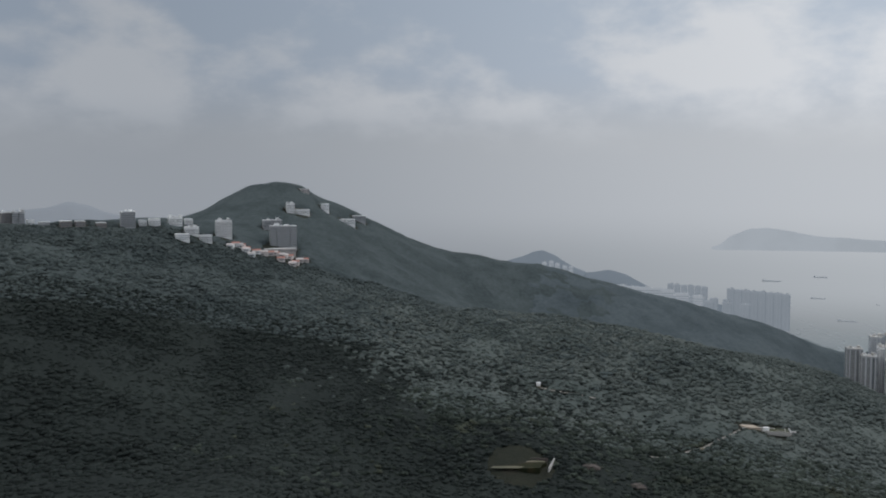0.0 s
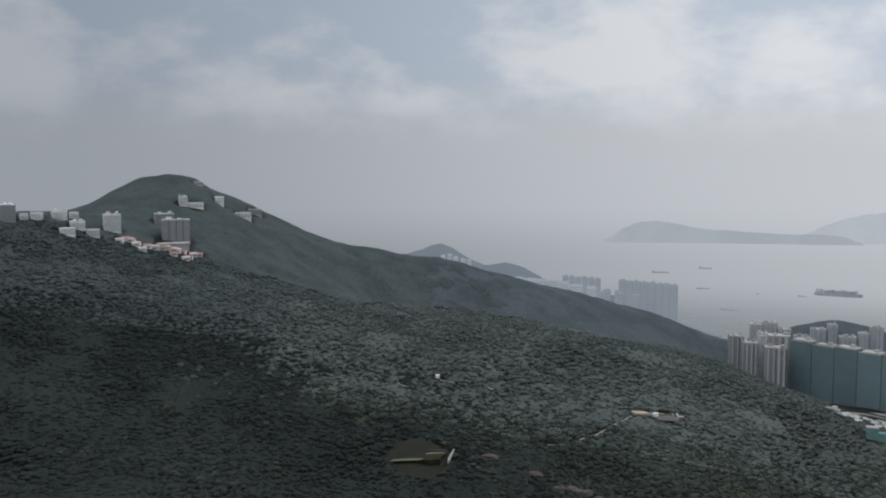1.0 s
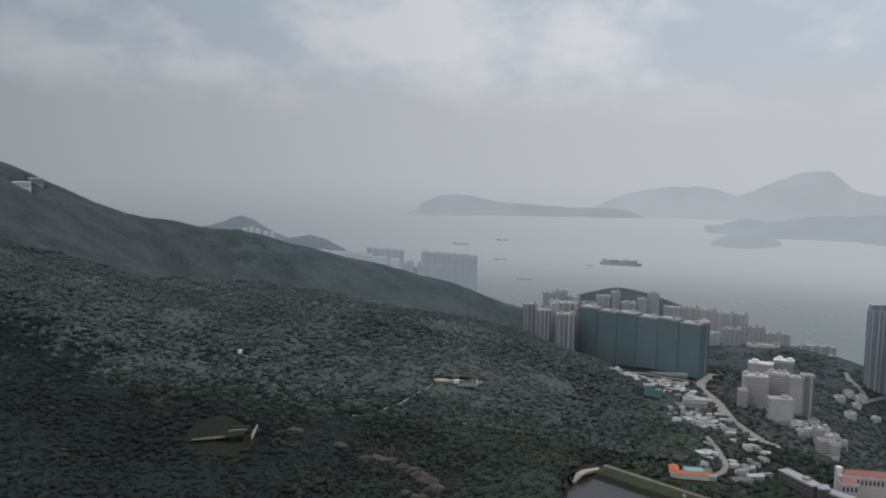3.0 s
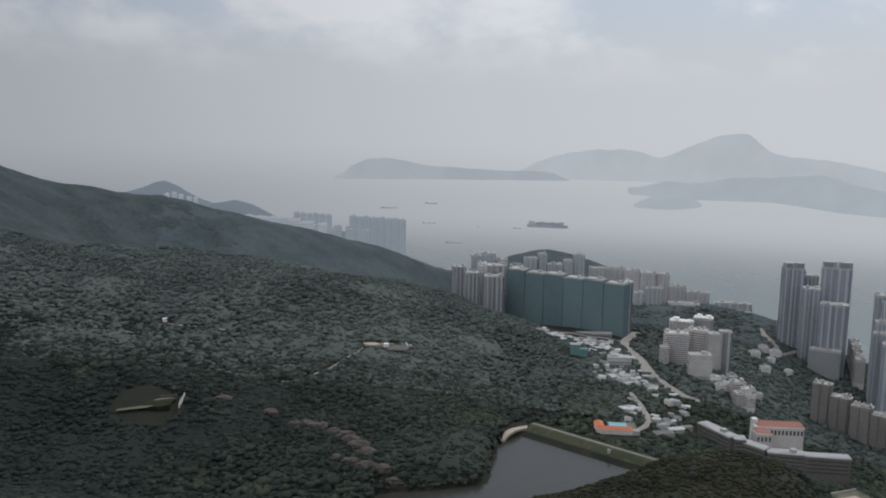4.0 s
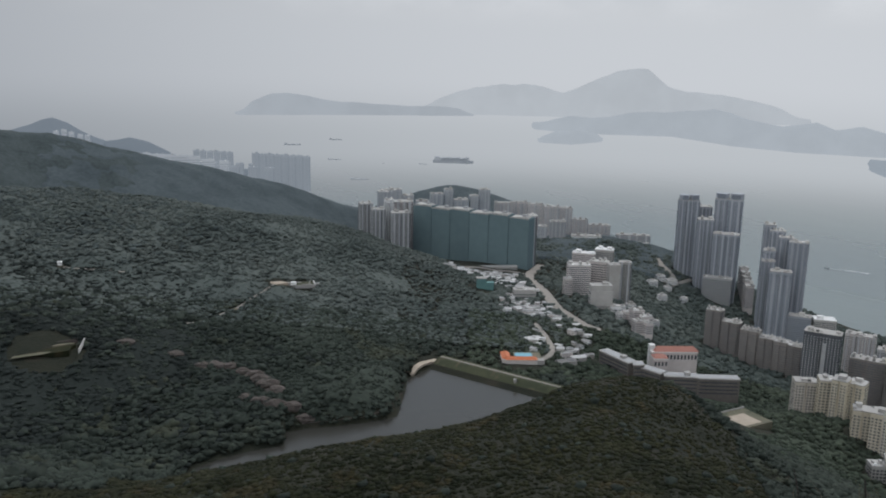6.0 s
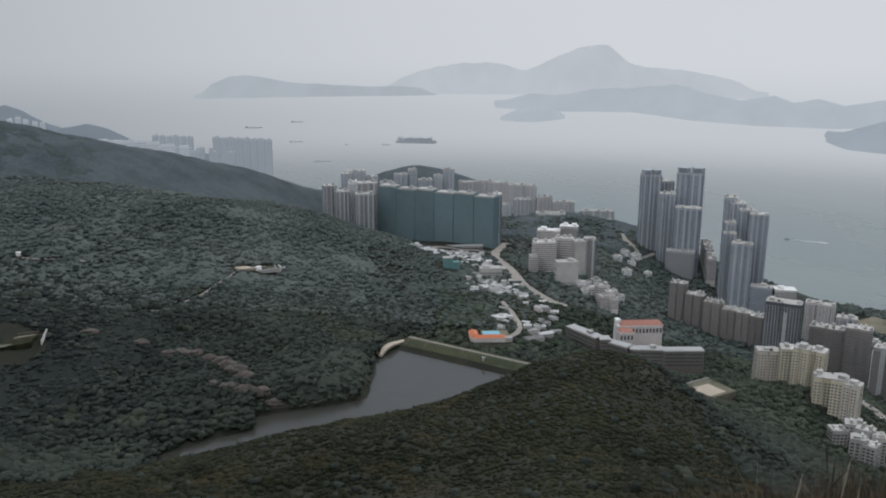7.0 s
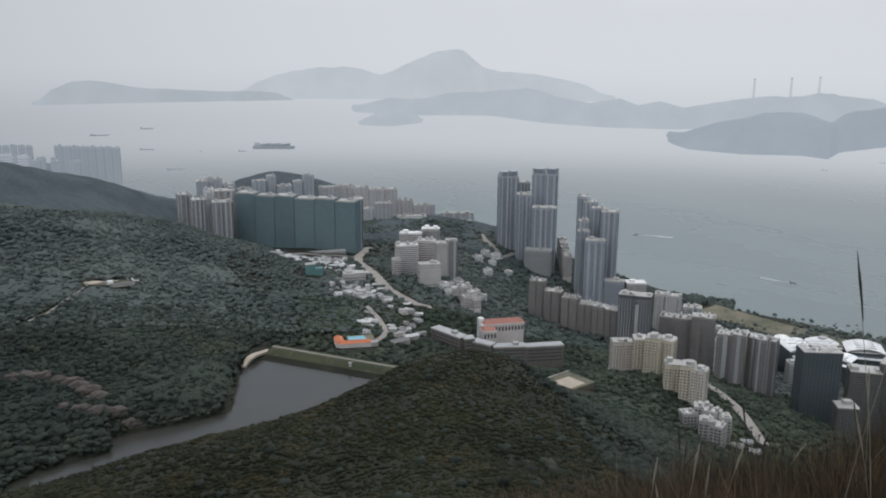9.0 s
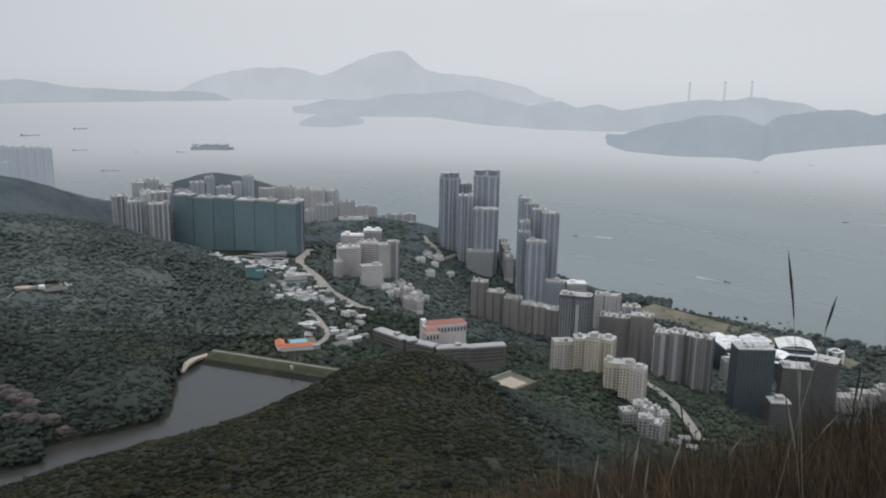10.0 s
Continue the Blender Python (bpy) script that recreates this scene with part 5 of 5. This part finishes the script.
pit = pad("walled_clearing", "walled grassy clearing among trees", 5.2, 838, 60, 26, 4, M_SHRUB, 0.6)
part("back_wall", Geo().box(2, 14, -2, 54, 0.8, 4.2), M_ROCK, pit)
part("side_wall", Geo().box(31, -1, -2, 0.9, 34, 4.2, -16), M_CONCRETE, pit)
part("bare_floor", Geo().prism([(-30, -12), (-2, -12), (4, -7), (-6, -5), (-27, -6)], 0.004, 0.2), M_PARK, pit)
part("bare_bank", Geo().prism([(6, 6), (24, 6), (26, 9), (8, 10)], 0.004, 0.9), M_PARK, pit)
hut = pad("platform", "flat-roofed service reservoir with a green roof", 21.4, 1070, 34, 16, 10, M_CONCRETE, 4.0)
part("grass_roof", Geo().box(2, 0, 0.004, 28, 13, 0.3), M_LAWN, hut)
part("kiosk", Geo().box(-10, -4, 0.0, 6, 5, 4), M_WHITE, hut)
part("tank_wall", Geo().box(17.2, 0, -3, 0.6, 16, 4.4), M_WHITE, hut)
for x, y, sx, sy, h in ((-3, 5, 9, 0.6, 1.6), (6, -5, 12, 0.6, 1.4), (12, 3, 0.6, 9, 1.8), (-14, 2, 5, 4, 2.4), (20, -5, 6, 3, 1.2)):
    part("low_wall", Geo().box(x, y, -0.5, sx, sy, h), M_CONCRETE, hut)
part("front_wall", Geo().box(4, -8.2, -4, 26, 0.5, 4.6), M_CONCRETE, hut)
pad("bare_patch", "bare sandy patch beside the service reservoir", 19.9, 1068, 26, 14, -12, M_SAND, 1.2)
pad("bare_patch", "pale bare patch on the wooded slope", 17.0, 980, 10, 7, 10, M_PARK, 0.8)
strip("hillside_track", ((19.6, 1062), (18.4, 1030), (17.3, 990), (16.2, 960), (14.5, 935), (13.2, 925)), 3.5, M_ROAD, 0.3, "narrow concrete track across the wooded slope", "track")
strip("upper_track", ((6.6, 1110), (7.6, 1100), (8.8, 1104), (10.2, 1096)), 3.0, M_ROAD, 0.3, "narrow concrete track on the upper slope", "track")
kiosk = pad("track_kiosk", "small pale hut beside the upper track", 6.4, 1115, 9, 7, 0, M_PARK, 1.0)
part("hut", Geo().box(0, 0, 0, 5, 4, 4).gable(0, 0, 4.01, 5, 4, 1), M_WHITE, kiosk)


def boulder(a, r, size, seed, label):
    z = ground_at(a, r)
    bm = bmesh.new()
    bmesh.ops.create_icosphere(bm, subdivisions=3, radius=1.0)
    for v in bm.verts:
        v.co *= 1 + 0.35 * noise.noise(v.co * 1.4 + Vector((seed, 0, 0))) + 0.12 * noise.noise(v.co * 4)
        v.co = Vector((v.co.x * size, v.co.y * size * 0.55, v.co.z * size * 0.5))
    me = bpy.data.meshes.new("boulder")
    bm.to_mesh(me)
    bm.free()
    me.materials.append(M_ROCK)
    ob = new("boulder", me)
    ob.matrix_world = pose(*at(a, r, z + size * 0.06), 8 * seed % 20, 5, -a)
    tagged(ob, label, "rock", "rock slabs on the slope")
    clear(a, r, size * 0.55)


for i, (a, d, s) in enumerate(((14.8, -19.95, 9), (15.6, -20.0, 10), (16.5, -20.1, 9), (17.4, -20.4, 8), (18.2, -20.7, 9), (18.6, -21.1, 11), (19.2, -21.4, 12), (19.6, -21.8, 10), (17.6, -22.1, 8), (18.6, -22.4, 9), (19.6, -22.7, 10),
                               (20.6, -23.1, 10), (21.6, -23.6, 8), (10.0, -18.1, 9), (13.0, -19.0, 8))):
    boulder(a, sight(a, d)[0], s, i + 1, "bare pinkish granite ledge showing through the trees")

# shore of the reservoir
strip("lake_shore", ((30.8, 880), (30.3, 872), (29.4, 850), (28.7, 834)), 7, M_SAND, 0.1, "bare sandy edge of the reservoir", "shore")
strip("lake_rim", ((28.6, 834), (28.25, 782), (27.9, 742), (26.3, 729), (24.4, 722), (21.3, 716)), 0.9, M_ROCK, 0.1, "narrow bare rim of the reservoir below the trees", "shore")

# ships and boats
def ship(a, r, ln, h, label, turn, wake=0.0, box=False):
    p = backdrop(a, r, 0)
    k = squeeze(r) / r
    ob = thing("ship" if ln > 60 else "boat", p, -a + turn, label, "ship" if ln > 60 else "boat")
    ln, h, wd = ln * k, h * k, ln * 0.17 * k
    part("hull", Geo().prism([(-ln / 2, -wd / 2), (ln * 0.38, -wd / 2), (ln / 2, 0), (ln * 0.38, wd / 2), (-ln / 2, wd / 2)], -1, h * 0.6), M_HULL, ob)
    part("deckhouse", Geo().box(-ln * 0.4, 0, h * 0.6, ln * 0.12, wd * 0.8, h * 0.7), M_HAZEWALL, ob)
    if box:
        for i in range(9):
            part("container", Geo().box(-ln * 0.27 + i * ln * 0.078, 0, h * 0.6, ln * 0.07, wd * 0.9, h * (0.45 + 0.08 * (i % 3))), M_HULL, ob)
    if wake:
        n, vs = 24, []
        for i in range(n):
            f = i / (n - 1)
            half = (0.6 + 3.2 * f) * k
            x, y = -ln / 2 - f * wake * k, wake * k * 0.10 * f * f
            vs += [(x, y - half, 0.25), (x, y + half * (0.5 + 0.5 * abs(math.sin(9 * f))), 0.25)]
        part("wake", grid_mesh("wake", np.array(vs), n, 2, M_FOAM), M_FOAM, ob, "white foaming wake")


ship(31.6, 3960, 185, 22, "large grey container ship under way", -6, 60, True)
ship(23.7, 4020, 60, 6, "low grey coaster at anchor", 0)
ship(25.35, 3370, 66, 4, "low dark barge at anchor", -3)
ship(29.6, 3880, 36, 6, "small grey tug under way", 0)
ship(21.0, 4700, 90, 8, "distant grey freighter in haze", 0)
ship(23.8, 5000, 70, 8, "distant grey freighter in haze", 0)
ship(55.7, 2200, 12, 4, "white speedboat drawing a curved wake", 180, 85)
ship(65.7, 1842, 14, 4, "small launch leaving a white wake", -12, 60)
ship(66.8, 3670, 22, 4, "small ferry leaving a wake", -4, 70)
ship(69.9, 4030, 22, 4, "small ferry leaving a wake", -4, 80)
ship(72.2, 2690, 18, 4, "small launch leaving a white wake", 190, 110)
ship(27.0, 3900, 16, 4, "small grey boat under way", 0)

# ---- woods: many uneven crowns joined into sheets of foliage ----
def lump(seed, sub):
    bm = bmesh.new()
    bmesh.ops.create_icosphere(bm, subdivisions=sub, radius=1.0)
    off = Vector((seed * 3.7, seed * 1.3, seed * 2.1))
    for v in bm.verts:
        k = 1 + 0.7 * noise.noise(v.co * 1.6 + off) + 0.5 * noise.noise(v.co * 3.4 + off)
        v.co = v.co * k
        if v.co.z < -0.35:
            v.co.z = -0.35
    vs = np.array([v.co[:] for v in bm.verts])
    fs = np.array([[v.index for v in f.verts] for f in bm.faces if max(v.co.z for v in f.verts) > -0.3])
    bm.free()
    return vs, fs


LUMPS = {2: [lump(i, 2) for i in range(8)], 1: [lump(i, 1) for i in range(8)]}
CLEAR = np.array(KEEP_CLEAR)


def woods(name, label, n, a0, a1, r0, r1, size, material, keep, sub=2, seed=1, flat=0.8, rise=0.35, among=False, smooth=True):
    g = np.random.default_rng(seed)
    a = np.radians(g.uniform(a0, a1, n))
    r = np.sqrt(g.uniform(r0 ** 2, r1 ** 2, n))
    x, y = r * np.sin(a), r * np.cos(a)
    z = land(x, y)
    ok = keep(np.degrees(a), r, z)
    for i in range(0, 0 if among else n, 4000):
        s = slice(i, i + 4000)
        d2 = (x[s, None] - CLEAR[None, :, 0]) ** 2 + (y[s, None] - CLEAR[None, :, 1]) ** 2
        ok[s] &= (d2 > CLEAR[None, :, 2] ** 2).all(1)
    x, y, z = x[ok], y[ok], z[ok]
    m = len(x)
    sc = size[0] + (size[1] - size[0]) * g.random(m) ** 1.25
    sc *= 1 + 0.3 * bumps(x, y, 60, 11) + 0.2 * bumps(x, y, 22, 12)
    turn = g.uniform(0, 2 * math.pi, m)
    vs, fs, base = [], [], 0
    pick = g.integers(0, 8, m)
    for k in range(8):
        lv, lf = LUMPS[sub][k]
        idx = np.where(pick == k)[0]
        if not len(idx):
            continue
        c, s_ = np.cos(turn[idx])[:, None], np.sin(turn[idx])[:, None]
        px = (lv[None, :, 0] * c - lv[None, :, 1] * s_) * sc[idx, None] + x[idx, None]
        py = (lv[None, :, 0] * s_ + lv[None, :, 1] * c) * sc[idx, None] + y[idx, None]
        pz = lv[None, :, 2] * sc[idx, None] * flat * g.uniform(0.8, 1.2, len(idx))[:, None] + z[idx, None] + sc[idx, None] * rise
        vs.append(np.stack([px, py, pz], -1).reshape(-1, 3))
        fs.append((lf[None] + (np.arange(len(idx)) * len(lv))[:, None, None] + base).reshape(-1, 3))
        base += len(idx) * len(lv)
    return tagged(new(name, soup(name, np.concatenate(vs), np.concatenate(fs), material, smooth)), label, "woods", kind="stuff")


def on_dam(a, r):
    return (r > 770) & (r < 905) & (a > 30.4) & (a < 39.5)


def on_flank(a, r):
    """The wooded east side of the near shoulder."""
    x, y = r * np.sin(np.radians(a)), r * np.cos(np.radians(a))
    return (a > 46) & (r < 680) & (r + 14 * bumps(x, y, 30, 91) > np.interp(a, (46, 48.4, 51, 53.4, 56, 58.4, 70), (572, 532, 515, 466, 402, 380, 320)))


def on_knoll(a, r):
    return (r < 600) & (a > 8)


def canopy(name, label, a0, a1, r0, r1, lowest, material, seed, rough=1.0, keep=None, lift=0.9):
    """The closed roof of leaves over a wooded slope."""
    b, q = np.arange(a0, a1 + 0.01, 0.22), np.arange(r0, r1 + 1, 7.0)
    a, r = np.meshgrid(np.radians(b), q)
    x, y = r * np.sin(a), r * np.cos(a)
    z = land(x, y)
    up = lift + 1.1 * rough * (rough > 1) + rough * (0.6 * bumps(x, y, 18, seed) + 0.7 * bumps(x, y, 40, seed + 1))
    ragged = 1.5 + 1.5 * bumps(x, y, 45, seed + 5)
    bare = (z < lowest) | (np.degrees(a) - a0 < ragged) | (a1 - np.degrees(a) < ragged) | (np.abs(r - r0) < 1) | (np.abs(r - r1) < 8)
    if keep:
        bare |= ~keep(np.degrees(a), r)
    flat_x, flat_y = x.ravel(), y.ravel()
    near = np.zeros(len(flat_x), bool)
    for i in range(0, len(flat_x), 4000):
        d2 = (flat_x[i:i + 4000, None] - CLEAR[None, :, 0]) ** 2 + (flat_y[i:i + 4000, None] - CLEAR[None, :, 1]) ** 2
        near[i:i + 4000] = (d2 < CLEAR[None, :, 2] ** 2).any(1)
    z = np.where(bare | near.reshape(z.shape), z - 6, z + up)
    return tagged(new(name, grid_mesh(name, np.stack([x, y, z], -1).reshape(-1, 3), len(q), len(b), material)), label, "woods", kind="stuff")


def west(a, r, fray=0.0):
    """True west of an uneven border between shade-darkened and lighter leaf tones."""
    x, y = r * np.sin(np.radians(a)), r * np.cos(np.radians(a))
    return a + 11 * bumps(x, y, 260, 71) + 6 * bumps(x, y, 90, 72) + 3 * bumps(x, y, 25, 73) + fray * bumps(x, y, 7, 74) > 4


canopy("east_canopy", "closed leaf canopy of the eastern slope, darkened as under cloud", -32, 30, 600, 1150, 152, M_CLOUDSHADELEAF, 61, keep=lambda a, r: ~west(a, r), lift=1.4)
canopy("east_ridge_canopy", "closed leaf canopy below the ridge", -32, 30, 1140, 1570, 152, M_HAZESHADELEAF, 63, keep=lambda a, r: ~west(a, r), lift=1.5)
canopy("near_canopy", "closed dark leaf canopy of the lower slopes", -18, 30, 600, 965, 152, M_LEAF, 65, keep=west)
canopy("middle_canopy", "closed leaf canopy of the spur", -18, 30, 955, 1570, 140, M_HAZEUPLEAF, 31, keep=west, lift=1.15)
woods("east_forest", "dense forest on the eastern slope, darkened as under cloud", 42000, -30, 30, 480, 1200, (1.5, 3.9), M_CLOUDSHADELEAF, lambda a, r, z: (z > 151.2) & ~on_knoll(a, r) & ~west(a, r, 18), 1, 17, 0.52, 0.45)
woods("east_ridge_forest", "dense forest below the eastern ridge", 26000, -30, 30, 1120, 1570, (2.0, 4.6), M_HAZESHADELEAF, lambda a, r, z: ~west(a, r, 18), 1, 18, 0.5, 0.5)
woods("forest", "dense dark green subtropical forest on the slopes", 33000, -18, 48, 480, 1010, (1.4, 3.7), M_LEAF, lambda a, r, z: (z > 151.2) & ~on_knoll(a, r) & west(a, r, 18), 2, 1, 0.62, 0.45)
woods("tall_trees", "taller rounded crowns standing out of the forest", 1500, -12, 48, 500, 1000, (3.2, 5.5), M_LEAF, lambda a, r, z: (z > 153) & ~on_knoll(a, r) & west(a, r), 2, 14, 0.8, 0.3)
woods("upper_forest", "dense green forest on the spur", 39000, -18, 48, 930, 1570, (1.6, 4.1), M_HAZEUPLEAF, lambda a, r, z: (z > 140) & west(a, r, 18), 1, 6, 0.58, 0.6)
woods("town_trees", "dark green trees between the buildings", 14000, 33, 80, 640, 1080, (1.6, 4.2), M_TOWNLEAF, lambda a, r, z: (z > 3) & (z < 151.5) | ((z > 100) & (a > 40) & (r > 600)), 1, 2, 0.75, 0.5)
canopy("town_canopy", "closed leaf canopy on the valley sides", 40, 80, 640, 1080, 4, M_TOWNLEAF, 67)
woods("lower_woods", "trees round the lower town in haze-greyed green", 20000, 27, 80, 1070, 1760, (2.2, 5.0), M_HAZEMIDLEAF, lambda a, r, z: (z > 3) & ((z < 151.5) | (a > 40)), 1, 12, 0.78, 0.5)
canopy("lower_canopy", "closed leaf canopy round the lower town", 38.5, 80, 1070, 1760, 4, M_HAZEMIDLEAF, 51)
woods("shore_trees", "dark rounded trees along the shore", 150, 58.4, 62.2, 1585, 1650, (4, 7), M_HAZEMIDLEAF, lambda a, r, z: z > -20, 2, 8, 0.9, 0.6)
woods("headland_trees", "dark trees on the low headland", 420, 66, 78, 1380, 1540, (3, 6), M_HAZEMIDLEAF, lambda a, r, z: z > -20, 2, 9, 0.9, 0.5, True)
woods("park_trees", "small scattered trees on the promenade", 150, 60.5, 70, 1430, 1600, (1.5, 3.4), M_HAZEMIDLEAF, lambda a, r, z: z > -20, 2, 10, 0.9, 0.8, True)
canopy("far_canopy", "hazy blue-green woods on the far slope", -32, 50, 1545, 3000, 5, M_HAZEFARLEAF, 43, 2.4, keep=lambda a, r: west(a - 2, r) | (r > 2150))
canopy("peak_canopy", "woods on the peak in haze-blued green", -32, 20, 1550, 2300, 5, M_HAZEPEAKLEAF, 41, 2.4, keep=lambda a, r: ~west(a - 7, r))
woods("hill_scrub", "low olive scrub on the near shoulder of the hill", 26000, 8, 66, 400, 640, (0.6, 2.5), M_SHRUB, lambda a, r, z: (z > 151.2) & on_knoll(a, r) & ~on_flank(a, r), 1, 4, 0.45, 0.05)
woods("slope_scrub", "low olive scrub on the steep upper slope", 26000, 2, 70, 150, 480, (0.6, 2.2), M_SHRUB, lambda a, r, z: (z > 151.2) & ((r < 405) | (a < 8)) & ~on_flank(a, r), 1, 19, 0.45, 0.05)
woods("flank_trees", "dense dark trees on the side of the near shoulder", 9500, 46, 72, 320, 680, (1.5, 4.2), M_LEAF, lambda a, r, z: on_flank(a, r), 2, 23, 0.65, 0.4)
woods("ridge_bushes", "taller dark bushes scattered over the near shoulder", 260, 10, 58, 250, 590, (1.4, 3.4), M_LEAF, lambda a, r, z: (z > 152) & ~on_flank(a, r), 1, 24, 0.8, 0.2)

# ---- dry grass on the hilltop, close to the camera ----
def blades(name, label, n, a0, a1, r0, r1, tall, wide, material, seed):
    g = np.random.default_rng(seed)
    a = np.radians(g.uniform(a0, a1, n))
    r = np.sqrt(g.uniform(r0 ** 2, r1 ** 2, n))
    x, y = r * np.sin(a), r * np.cos(a)
    z = land(x, y)
    h = g.uniform(tall[0], tall[1], n) * (1 + 0.25 * bumps(x, y, 0.7, 21))
    wd = g.uniform(wide[0], wide[1], n)
    face = g.uniform(0, 2 * math.pi, n)
    lean = g.normal(0.12, 0.24, n)
    ldir = g.normal(2.4, 0.9, n)
    verts = []
    for f, k in ((0.0, 1.0), (0.45, 0.8), (0.8, 0.5), (1.0, 0.06)):
        bend = lean * h * f ** 1.8
        cx, cy = x + np.cos(ldir) * bend, y + np.sin(ldir) * bend
        for s in (-0.5, 0.5):
            verts.append(np.stack([cx + np.cos(face) * wd * k * s, cy + np.sin(face) * wd * k * s, z + h * f * (1 - 0.25 * np.abs(lean))], -1))
    verts = np.stack(verts, 1).reshape(-1, 3)
    quad = np.array([[0, 1, 3, 2], [2, 3, 5, 4], [4, 5, 7, 6]])
    faces = (quad[None] + (np.arange(n) * 8)[:, None, None]).reshape(-1, 4)
    return tagged(new(name, soup(name, verts, faces, material)), label, "grass", kind="stuff")


blades("dry_grass", "tall rust-brown dry grass on the hilltop", 62000, 42, 86, 3.0, 11.0, (0.42, 1.0), (0.004, 0.010), M_GRASS, 5)

blades("hilltop_grass", "dry grass round the standing point", 9000, 90, 400, 1.2, 10.0, (0.3, 0.6), (0.005, 0.012), M_GRASS, 25)
blades("green_grass", "green-brown grass at the edge of the hilltop", 5000, 42, 70, 3.0, 9.0, (0.35, 0.75), (0.005, 0.012), M_SHRUB, 15)


def stalk(az, r, tall, lean, head, material, label, thick=0.8, stem=None):
    """One grass stem with a seed head."""
    p = at(az, r)
    z = float(land(p.x, p.y)[0])
    ob = thing("grass_stalk", (p.x, p.y, z), -az, label, "grass stalk", "tall grass stalks")
    pts = [(lean * tall * f ** 2, 0.02 * math.sin(5 * f), tall * f) for f in (0, 0.25, 0.5, 0.75, 1.0)]
    part("stem", Geo().tube(pts, [thick * q for q in (0.0035, 0.003, 0.0028, 0.0024, 0.0018)], 5), stem or material, ob)
    tip = [(lean * tall * f ** 2, 0.02 * math.sin(5 * f), tall * f) for f in (1 - head, 1 - head * 0.7, 1 - head * 0.35, 1.0, 1.0 + head * 0.15)]
    part("seed_head", Geo().tube(tip, [thick * q for q in (0.002, 0.006, 0.008, 0.004, 0.001)], 6), material, ob)


rng = random.Random(21)
for k in range(46):
    az = rng.uniform(56, 80)
    dark = rng.random() < 0.55
    stalk(az, rng.uniform(4.2, 9.0), rng.uniform(0.85, 1.35), rng.gauss(0.05, 0.16), rng.uniform(0.12, 0.22), M_DARKSTALK if dark else M_STALK,
          "dark seeded grass stalk on the hilltop" if dark else "pale dry grass stalk on the hilltop")
for az, r, tall, lean in ((58.5, 4.6, 1.0, 0.12), (59.6, 4.4, 1.05, -0.1), (60.2, 5.2, 1.2, 0.05), (57.4, 4.4, 0.8, 0.3), (56.6, 4.6, 0.8, -0.25), (61.4, 5.0, 1.05, 0.02)):
    stalk(az, r, tall, lean, 0.2, M_STALK, "pale curved grass stalk on the hilltop")
# two dark stems that rise against the sea
for az, r, dip, lean, head in ((73.4, 2.4, -12.4, -0.098, 0.09), (68.6, 2.5, -14.6, 0.088, 0.05)):
    p = at(az, r)
    z = float(land(p.x, p.y)[0])
    stalk(az, r, EYE.z + r * math.tan(radians(dip)) - z, lean, head, M_DARKSTALK, "tall dark seeded grass stalk on the hilltop", 0.45, M_STALK)
